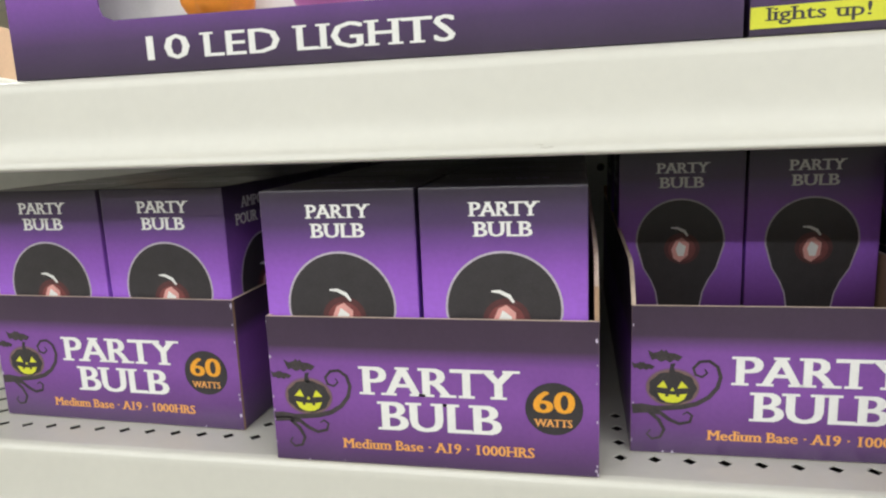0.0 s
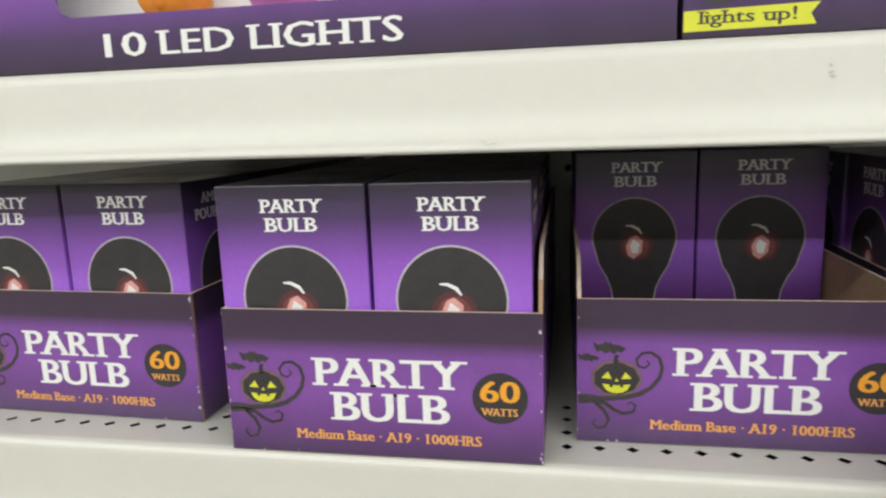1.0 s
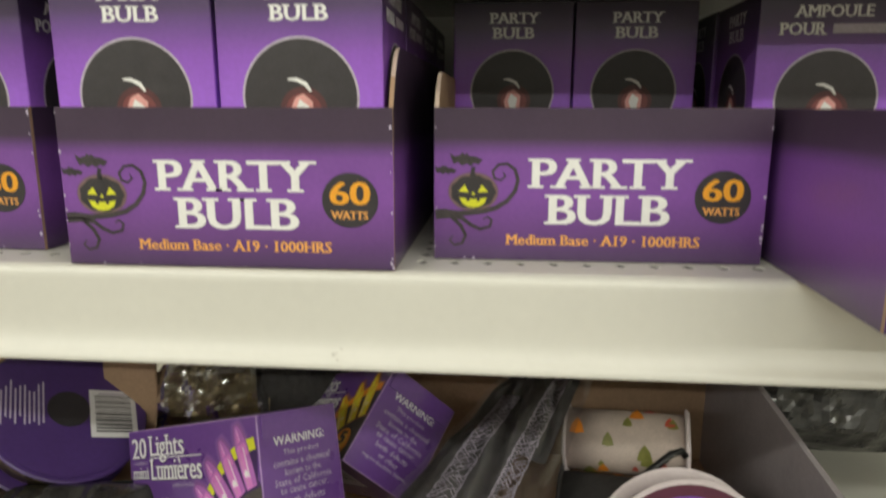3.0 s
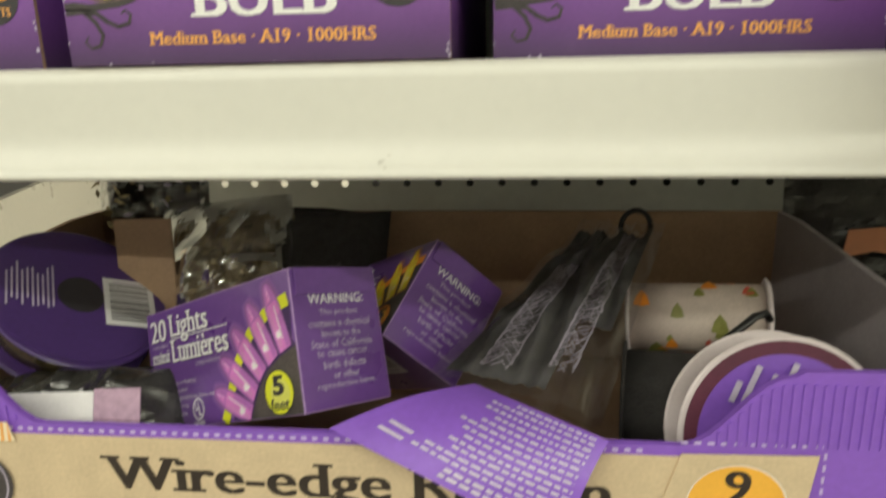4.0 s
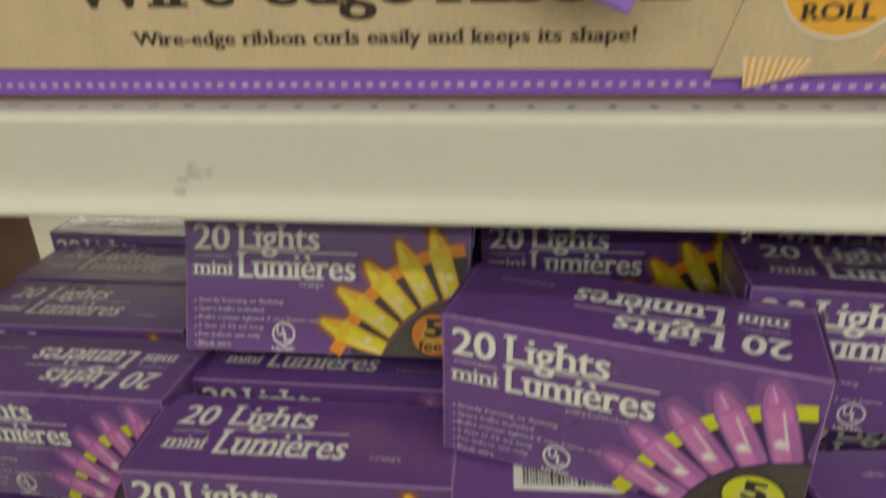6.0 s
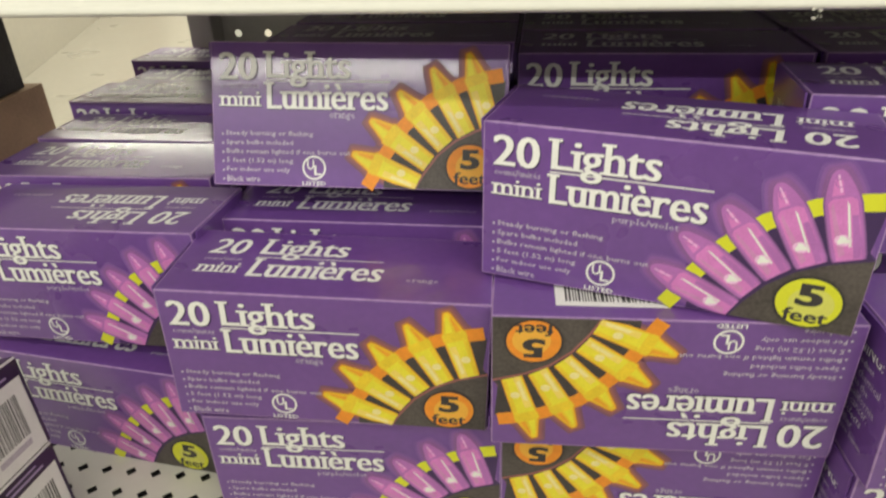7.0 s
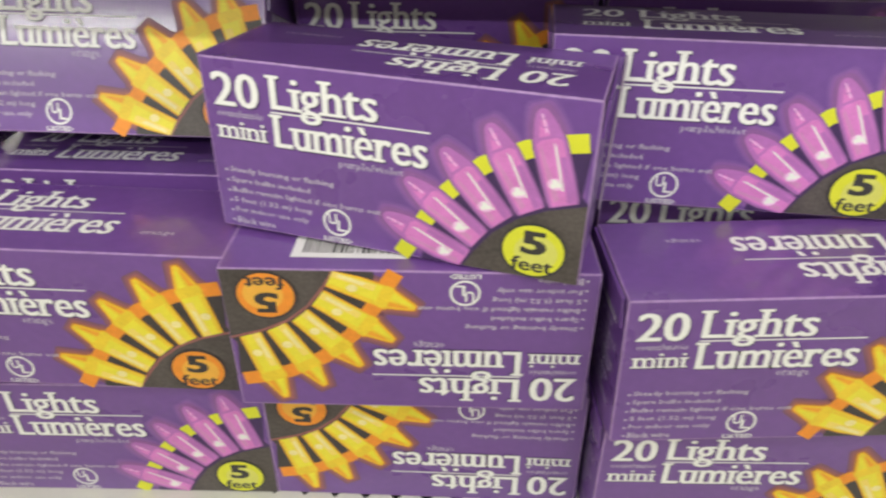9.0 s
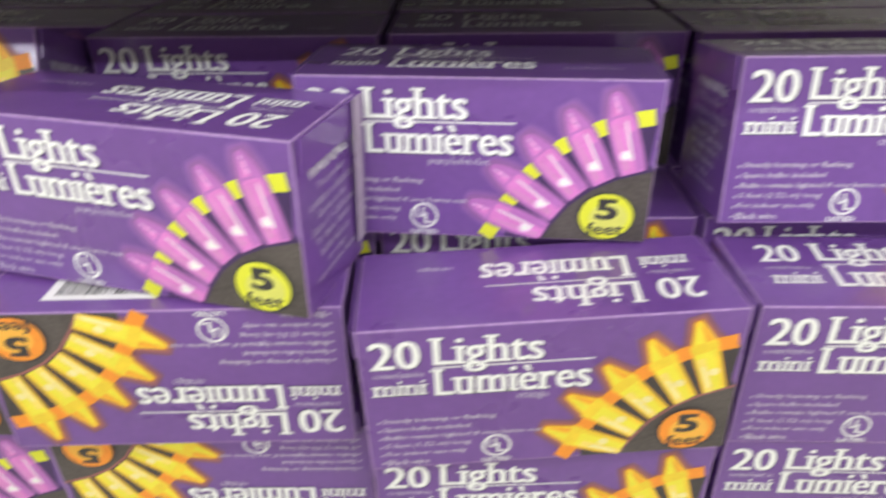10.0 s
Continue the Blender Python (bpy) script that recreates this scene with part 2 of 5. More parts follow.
def tube_bm(points, radius, sides=8):
    bm = bmesh.new()
    pts = [Vector(p) for p in points]
    rings = []
    for i, p in enumerate(pts):
        way = (pts[min(i + 1, len(pts) - 1)] - pts[max(i - 1, 0)]).normalized()
        q = way.to_track_quat("Z", "Y")
        r = radius[i] if isinstance(radius, (list, tuple)) else radius
        rings.append([bm.verts.new(p + q @ Vector((r * math.cos(2 * math.pi * k / sides), r * math.sin(2 * math.pi * k / sides), 0))) for k in range(sides)])
    for a, b in zip(rings, rings[1:]):
        for k in range(sides):
            bm.faces.new((a[k], a[(k + 1) % sides], b[(k + 1) % sides], b[k]))
    bm.faces.new(rings[0][::-1])
    bm.faces.new(rings[-1])
    return bm


GLYPHS = {}


def glyphs(body, bold=0.0, fine=2, slab=False):
    """Outline of some lettering in a unit square, and the slab feet of its stems."""
    key = (body, bold, fine, slab)
    if key not in GLYPHS:
        cu = bpy.data.curves.new("lettering", "FONT")
        cu.body, cu.resolution_u, cu.offset = body, fine, bold
        ob = bpy.data.objects.new("lettering", cu)
        me = bpy.data.meshes.new_from_object(ob)
        v = np.array([p.co[:2] for p in me.vertices])
        fs = [tuple(p.vertices) for p in me.polygons]
        feet = []
        if slab:
            root = list(range(len(v)))

            def find(i):
                while root[i] != i:
                    root[i] = root[root[i]]
                    i = root[i]
                return i

            for f in fs:
                for k in f[1:]:
                    root[find(k)] = find(f[0])
            span = {}
            for i in range(len(v)):
                lo_hi = span.setdefault(find(i), [9.0, -9.0])
                lo_hi[0], lo_hi[1] = min(lo_hi[0], v[i][1]), max(lo_hi[1], v[i][1])
            count = {}
            for f in fs:
                for i in range(len(f)):
                    e = tuple(sorted((f[i], f[(i + 1) % len(f)])))
                    count.setdefault(e, []).append(f)
            for (i, j), owners in count.items():
                wide = abs(v[i][0] - v[j][0])
                if len(owners) == 1 and abs(v[i][1] - v[j][1]) < 0.004 and 0.06 < wide < 0.24:
                    side = np.mean([v[k][1] for k in owners[0]]) - v[i][1]
                    low, high = span[find(i)]
                    if high - low < 0.3 or low < -0.1 or abs(v[i][1] - (low if side > 0 else high)) > 0.03:
                        continue
                    t, out = 0.06 + 0.6 * bold, 0.088
                    x0, x1 = min(v[i][0], v[j][0]) - out, max(v[i][0], v[j][0]) + out
                    y0 = v[i][1]
                    y1 = y0 + (t if side > 0 else -t)
                    feet.append([(x0, min(y0, y1)), (x1, min(y0, y1)), (x1, max(y0, y1)), (x0, max(y0, y1))])
        lo, hi = v.min(0), v.max(0)
        feet = [[tuple((np.array(q) - lo) / (hi - lo)) for q in quad] for quad in feet]
        GLYPHS[key] = ((v - lo) / (hi - lo), fs, feet)
        bpy.data.objects.remove(ob)
        bpy.data.curves.remove(cu)
        bpy.data.meshes.remove(me)
    return GLYPHS[key]


class Art:
    """Flat printing in millimetres, laid in thin films on a face."""

    def __init__(self):
        self.verts, self.faces, self.slots, self.mats = [], [], [], []

    def add(self, pts, faces, mat, layer):
        if mat not in self.mats:
            self.mats.append(mat)
        n = len(self.verts)
        self.verts += [(float(x), float(y), 0.12 + 0.06 * layer) for x, y in pts]
        for f in faces:
            self.faces.append(tuple(n + i for i in f))
            self.slots.append(self.mats.index(mat))
        return self

    def poly(self, pts, mat, layer=0):
        return self.add(pts, [tuple(range(len(pts)))], mat, layer)

    def rect(self, x0, y0, x1, y1, mat, layer=0):
        return self.poly([(x0, y0), (x1, y0), (x1, y1), (x0, y1)], mat, layer)

    def disc(self, x, y, rx, ry, mat, layer=0, n=32):
        return self.poly([(x + rx * math.cos(2 * math.pi * k / n), y + ry * math.sin(2 * math.pi * k / n)) for k in range(n)], mat, layer)

    def ring(self, x, y, r, w, mat, layer=0, n=28, a0=0.0, a1=360.0):
        ps, fs = [], []
        for k in range(n + 1):
            a = radians(a0 + (a1 - a0) * k / n)
            ps += [(x + (r - w) * math.cos(a), y + (r - w) * math.sin(a)), (x + r * math.cos(a), y + r * math.sin(a))]
        for k in range(n):
            fs.append((2 * k, 2 * k + 1, 2 * k + 3, 2 * k + 2))
        return self.add(ps, fs, mat, layer)

    def stroke(self, pts, w, mat, layer=0):
        ps, fs = [], []
        for i, p in enumerate(pts):
            a, b = Vector(pts[max(i - 1, 0)]), Vector(pts[min(i + 1, len(pts) - 1)])
            d = (b - a).normalized()
            ww = (w[i] if isinstance(w, (list, tuple)) else w) / 2
            ps += [(p[0] - d.y * ww, p[1] + d.x * ww), (p[0] + d.y * ww, p[1] - d.x * ww)]
        for i in range(len(pts) - 1):
            fs.append((2 * i, 2 * i + 1, 2 * i + 3, 2 * i + 2))
        return self.add(ps, fs, mat, layer)

    def text(self, body, x0, y0, x1, y1, mat, layer=0, bold=0.0, fine=2, slant=0.0, turn=0.0, slab=True, fat=0.0):
        v, fs, feet = glyphs(body, bold, fine, slab)

        def laid(a, b, dx=0.0):
            x, y = x0 + dx + a * (x1 - x0) + slant * b * (y1 - y0), y0 + b * (y1 - y0)
            if turn:
                cx, cy = (x0 + x1) / 2, (y0 + y1) / 2
                c, s = math.cos(radians(turn)), math.sin(radians(turn))
                x, y = cx + c * (x - cx) - s * (y - cy), cy + s * (x - cx) + c * (y - cy)
            return x, y

        # stems grow sideways only, so that strokes are thick and thin
        steps = (0.0,) if not fat else (-fat, 0.0, fat)
        for k, dx in enumerate(steps):
            self.add([laid(a, b, dx) for a, b in v], fs, mat, layer + 0.12 * k)
        for quad in feet:
            self.add([laid(a, b, dx) for (a, b), dx in zip(quad, (-0.6 * fat, 0.6 * fat, 0.6 * fat, -0.6 * fat))], [(0, 1, 2, 3)], mat, layer + 0.5)
        return self

    def barcode(self, x0, y0, x1, y1, layer=0, seed=1):
        rnd = random.Random(seed)
        self.rect(x0, y0, x1, y1, WHITE_PAPER, layer)
        x = x0 + 0.1 * (x1 - x0)
        while x < x1 - 0.1 * (x1 - x0):
            w = rnd.choice((0.35, 0.35, 0.6, 0.9)) * (x1 - x0) / 30
            self.rect(x, y0 + 0.22 * (y1 - y0), x + w, y1 - 0.12 * (y1 - y0), INK_BLACK, layer + 1)
            x += w + rnd.choice((0.4, 0.5, 0.9)) * (x1 - x0) / 30
        return self.rect(x0 + 0.15 * (x1 - x0), y0 + 0.07 * (y1 - y0), x1 - 0.15 * (x1 - x0), y0 + 0.16 * (y1 - y0), INK_RIM, layer + 1)

    def put(self, name, parent, face, origin, label=""):
        """face: front, back, top, bottom, right or left, or a matrix."""
        axes = {"front": ((1, 0, 0), (0, 0, 1), (0, -1, 0)), "back": ((-1, 0, 0), (0, 0, 1), (0, 1, 0)), "top": ((1, 0, 0), (0, 1, 0), (0, 0, 1)),
                "bottom": ((1, 0, 0), (0, -1, 0), (0, 0, -1)), "right": ((0, 1, 0), (0, 0, 1), (1, 0, 0)), "left": ((0, -1, 0), (0, 0, 1), (-1, 0, 0))}
        u, v, n = (Vector(a) for a in axes[face])
        o = Vector(origin)
        me = bpy.data.meshes.new(name)
        me.from_pydata([o + 0.001 * (x * u + y * v + z * n) for x, y, z in self.verts], [], self.faces)
        me.polygons.foreach_set("material_index", self.slots)
        return link(me, name, self.mats, parent, label)

# ---------------------------------------------------------------- the store round the shelves
setting(link(box_bm(-9, 9, -7.6, 9.5, -0.1, 0), "floor", TILE), "cream vinyl tile floor of the store")
setting(link(box_bm(-9, 9, -7.6, 9.5, CEILING, CEILING + 0.1), "ceiling", CEILING_PAINT), "white store ceiling")
setting(link(box_bm(-9, 9, -7.7, -7.6, 0, CEILING), "wall_south", STORE_WALL), "cream painted store wall")
setting(link(box_bm(-9, 9, 9.5, 9.6, 0, CEILING), "wall_north", STORE_WALL), "cream painted store wall")
setting(link(box_bm(-9.1, -9, -7.6, 9.5, 0, CEILING), "wall_west", STORE_WALL), "cream painted store wall")
setting(link(box_bm(9, 9.1, -7.6, 9.5, 0, CEILING), "wall_east", STORE_WALL), "cream painted store wall")
for lx in LAMP_X:
    for ly in LAMP_Y:
        fix = thing("ceiling_light", "long white fluorescent strip light on the ceiling", "ceiling light", "ceiling strip lights", pose(lx, ly, CEILING))
        part("housing", box_bm(-2.62, 2.62, -0.11, 0.11, -0.085, -0.002, 0.006), LAMP_WHITE, fix)

BACK_Y = 0.655


def shelf(z, lip_low, front, x0, x1, hole_x, hole_y, rows):
    """A perforated steel deck with a flared front lip."""
    ob = thing("steel_shelf", "white enamelled steel store shelf with perforated deck", "shelf", "gondola shelves", pose(0, 0, z))
    h = 0.0127
    bm = bmesh.new()
    n0, n1 = math.ceil((x0 + 0.01 - hole_x) / h), math.floor((x1 - 0.01 - hole_x) / h)
    ya, yb = hole_y - h / 2, hole_y - h / 2 + rows * h
    xa, xb = hole_x + (n0 - 0.5) * h, hole_x + (n1 - 0.5) * h

    def flat(a, b, c, d):
        bm.faces.new([bm.verts.new((x, y, 0)) for x, y in ((a, c), (b, c), (b, d), (a, d))])

    flat(x0, x1, front + 0.004, ya)
    flat(x0, x1, yb, BACK_Y - 0.004)
    flat(x0, xa, ya, yb)
    flat(xb, x1, ya, yb)
    r = 0.0029
    for j in range(rows):
        for i in range(n0, n1):
            cx, cy = hole_x + i * h, hole_y + j * h
            o = [bm.verts.new((cx + sx * h / 2, cy + sy * h / 2, 0)) for sx, sy in ((-1, -1), (1, -1), (1, 1), (-1, 1))]
            d = [bm.verts.new((cx + sx * r, cy + sy * r, 0)) for sx, sy in ((0, -1), (1, 0), (0, 1), (-1, 0))]
            g = [bm.verts.new((v.co.x, v.co.y, -0.0005)) for v in d]
            for k in range(4):
                bm.faces.new((o[k], o[(k + 1) % 4], d[k]))
                bm.faces.new((o[k], d[k], d[(k - 1) % 4]))
                bm.faces.new((d[k], d[(k + 1) % 4], g[(k + 1) % 4], g[k]))
    part("deck", bm, WHITE_STEEL, ob)
    # lip: rolled top edge, face that flares outwards towards the hem
    prof = [(front + 0.004, 0.0), (front + 0.0022, -0.0003), (front + 0.0008, -0.0013), (front, -0.003)]
    deep = z - lip_low
    for k in range(1, 15):
        s = k / 14
        prof.append((front - 0.0028 * s - 0.0047 * s ** 7, -0.003 - (deep - 0.0045) * s))
    fy = front - 0.0075
    prof += [(fy + 0.0004, -deep + 0.0006), (fy + 0.0016, -deep), (fy + 0.003, -deep + 0.0008), (front + 0.001, -deep + 0.012)]
    bm = bmesh.new()
    n = 24
    grid = [[bm.verts.new((x0 + (x1 - x0) * i / n, y, zz)) for y, zz in prof] for i in range(n + 1)]
    for a, b in zip(grid, grid[1:]):
        for k in range(len(prof) - 1):
            bm.faces.new((a[k], a[k + 1], b[k + 1], b[k]))
    part("lip", bm, WHITE_STEEL, ob, smooth=True)
    # black sheet stands in for the shade seen through the deck's holes
    part("shade_pan", box_bm(x0 + 0.004, x1 - 0.004, front + 0.007, BACK_Y - 0.01, -0.0075, -0.006), CLOTH_AND_SHADE_BLACK, ob, "black sheet added in the hollow deck as shade for its holes")
    part("underside", box_bm(x0 + 0.002, x1 - 0.002, front + 0.006, BACK_Y - 0.004, -0.024, -0.012), WHITE_STEEL, ob)
    return ob


shelf(1.252, 1.2175, 0.329, -0.62, 0.75, 0.05, 0.349, 3)
shelf(1.100, 1.0635, 0.329, -0.62, 0.75, 0.0468, 0.3473, 4)
shelf(0.907, 0.8718, 0.3235, -0.62, 0.75, 0.0746, 0.3335, 4)
shelf(0.660, 0.6200, 0.290, -0.62, 0.75, -0.1640, 0.3053, 8)

SCUFF = material("grey_scuff", (0.57, 0.555, 0.51), 0.6, grain=0.25, scale=300)


def scuff(z_top, deep, front, x, z, w, h, seed):
    """A rubbed mark lying on the lip's face."""
    rr = random.Random(seed)
    ob = thing("scuff_mark", "grey rubbed scuff mark on the white shelf lip", "scuff mark", "scuff marks")
    bm = bmesh.new()
    for k in range(5):
        cx, cz = x + rr.uniform(-w, w) / 2, z + rr.uniform(-h, h) / 2
        vs = []
        for q in range(7):
            r = rr.uniform(0.5, 1.0)
            px, pz = cx + 0.22 * w * r * math.cos(q * 0.9), cz + 0.16 * h * r * math.sin(q * 0.9)
            s = min(max((z_top - 0.003 - pz) / (deep - 0.0045), 0), 1)
            vs.append(bm.verts.new((px, front - 0.0028 * s - 0.0047 * s ** 7 - 0.0003, pz)))
        bm.faces.new(vs)
    part("rubbed_paint", bm, SCUFF, ob)


scuff(0.907, 0.0352, 0.3235, -0.067, 0.884, 0.012, 0.012, 2)
scuff(0.907, 0.0352, 0.3235, -0.058, 0.888, 0.006, 0.005, 4)
scuff(0.907, 0.0352, 0.3235, 0.115, 0.871, 0.004, 0.003, 6)
scuff(1.252, 0.0345, 0.329, 0.020, 1.2205, 0.006, 0.002, 8)
scuff(1.252, 0.0345, 0.329, 0.128, 1.240, 0.003, 0.004, 9)
scuff(1.100, 0.0365, 0.329, 0.016, 1.069, 0.005, 0.004, 11)

# peg panel with real rows of holes
bm = bmesh.new()
PX0, PX1, STEP = -0.2217, 0.76, 0.0257
for zlo, zhi in ((0.45, 0.66), (0.66, 0.90), (0.907, 1.10), (1.10, 1.25), (1.252, 1.6)):
    zr = [zz for zz in (0.70, 0.80, 1.0142, 1.0398, 1.19, 1.30) if zlo + 0.02 < zz < zhi - 0.02]
    cuts = [zlo] + [c for zz in zr for c in (zz - 0.008, zz + 0.008)] + [zhi]
    for k in range(0, len(cuts), 2):
        bm.faces.new([bm.verts.new((x, BACK_Y, zz)) for x, zz in ((PX0, cuts[k]), (PX1, cuts[k]), (PX1, cuts[k + 1]), (PX0, cuts[k + 1]))])
    for zz in zr:
        for i in range(int((PX1 - PX0) / STEP) + 1):
            a, b = PX0 + i * STEP, min(PX0 + (i + 1) * STEP, PX1)
            cx = (a + b) / 2
            o = [bm.verts.new(p) for p in ((a, BACK_Y, zz - 0.008), (b, BACK_Y, zz - 0.008), (b, BACK_Y, zz + 0.008), (a, BACK_Y, zz + 0.008))]
            ring = [bm.verts.new((cx + 0.0031 * math.cos(radians(225 + 45 * k)), BACK_Y, zz + 0.0031 * math.sin(radians(225 + 45 * k)))) for k in range(8)]
            for k in range(4):
                bm.faces.new((o[k], o[(k + 1) % 4], ring[(2 * k + 2) % 8], ring[2 * k + 1], ring[2 * k]))
panel = thing("peg_panel", "grey steel peg panel behind the shelves", "panel", "", pose(0, 0, 0))
part("perforated_sheet", bm, PEG_GREY, panel)
# unseen black sheet added behind the right-hand holes so they read as shade
part("hole_shade_sheet", box_bm(-0.073, PX1, BACK_Y + 0.02, BACK_Y + 0.03, 0.4, 1.6), CLOTH_AND_SHADE_BLACK, panel)
part("upright", box_bm(PX0 - 0.02, PX0, BACK_Y - 0.02, BACK_Y + 0.04, 0, 1.6, 0.002), DARK_STEEL, panel)
part("upright", box_bm(PX1, PX1 + 0.02, BACK_Y - 0.02, BACK_Y + 0.04, 0, 1.6, 0.002), DARK_STEEL, panel)
part("side_sheet", box_bm(-0.62, PX0 - 0.021, BACK_Y - 0.002, BACK_Y + 0.002, 1.104, 1.226), DARK_STEEL, panel)
part("kick_panel", box_bm(-0.62, 0.75, 0.34, 0.36, 0, 0.61), WHITE_STEEL, panel)

# far gondola across the open end of the aisle, with bottles
far = thing("far_gondola", "white store shelving with a dark recess across the aisle", "shelving", "", pose(-2.82, 3.63, 0, 0, 0, 110.3))
part("base", box_bm(-1.6, 5.0, 0.0, 0.5, 0.0, 0.5), TILE, far, "cream base panel")
# solid black block gives the shaded recess its darkness by colour
part("recess", box_bm(-1.6, 5.0, 0.05, 0.5, 0.5, 0.66), CLOTH_AND_SHADE_BLACK, far, "black block painted as the shade in the recess under the shelf")
part("deck", box_bm(-1.6, 5.0, -0.05, 0.5, 0.66, 0.70, 0.006), WHITE_STEEL, far)
part("deck", box_bm(-1.6, 5.0, -0.05, 0.5, 1.06, 1.10, 0.006), WHITE_STEEL, far)
part("deck", box_bm(-1.6, 5.0, -0.05, 0.5, 1.46, 1.50, 0.006), WHITE_STEEL, far)
part("back", box_bm(-1.6, 5.0, 0.46, 0.5, 0.70, 1.9), BROWN, far)
GREEN = material("green_bottle_plastic", (0.03, 0.3, 0.09), 0.3, grain=0.1, scale=20)
MILKY = material("milky_bottle_plastic", (0.62, 0.55, 0.5), 0.35, grain=0.1, scale=20)
PINKISH = material("pink_bottle_plastic", (0.6, 0.32, 0.28), 0.35, grain=0.1, scale=20)
RUST = material("rust_red_carton", (0.4, 0.1, 0.03), 0.5, grain=0.15, scale=20)
CAP = material("white_cap_plastic", (0.7, 0.7, 0.68), 0.4)


def lathe(profile, sides=16):
    bm = bmesh.new()
    rings = [[bm.verts.new((r * math.cos(2 * math.pi * k / sides), r * math.sin(2 * math.pi * k / sides), z)) for k in range(sides)] for r, z in profile]
    for a, b in zip(rings, rings[1:]):
        for k in range(sides):
            bm.faces.new((a[k], a[(k + 1) % sides], b[(k + 1) % sides], b[k]))
    bm.faces.new(rings[0][::-1])
    bm.faces.new(rings[-1])
    return bm


def bottle(mat, label):
    ob = thing("bottle", label, "bottle", "bottles on the far shelf")
    part("body", lathe([(0.036, 0), (0.04, 0.008), (0.04, 0.14), (0.036, 0.17), (0.016, 0.2), (0.014, 0.212)]), mat, ob, smooth=True)
    part("cap", lathe([(0.017, 0.212), (0.017, 0.24), (0.015, 0.243)]), CAP, ob)
    return ob


kinds = [bottle(GREEN, "green plastic bottle with a white cap"), bottle(MILKY, "milky plastic bottle with a white cap"), bottle(PINKISH, "pink plastic bottle with a white cap")]
used = [False] * 3
fm = pose(-2.82, 3.63, 0, 0, 0, 110.3)
for i in range(22):
    k = (0, 0, 1, 1, 1, 2, 2)[i % 7]
    m = fm @ pose(-1.25 + i * 0.1, 0.03, 0.7005)
    if used[k]:
        copy_thing(kinds[k], m)
    else:
        kinds[k].matrix_basis, used[k] = m, True
for i in range(15):
    cart = thing("carton", "rust red carton on the far shelf", "carton", "cartons on the far shelf", fm @ pose(1.12 + 0.24 * i, 0.0, 0.7005))
    part("body", box_bm(-0.11, 0.11, 0, 0.2, 0, 0.33, 0.003), RUST, cart)

# unseen shelving, added; its height keeps lamp light off the lower shelves
opp = thing("shade_gondola", "unseen store shelving added behind the camera to shade the lower shelves", "shelving", "", pose(0, -1.9, 0))
part("back", box_bm(-4, 4, -0.5, -0.46, 0, 2.135), DARK_STEEL, opp)
for dz in (0.15, 0.55, 0.95, 1.35):
    part("deck", box_bm(-4, 4, -0.46, 0, dz - 0.03, dz, 0.003), WHITE_STEEL, opp)

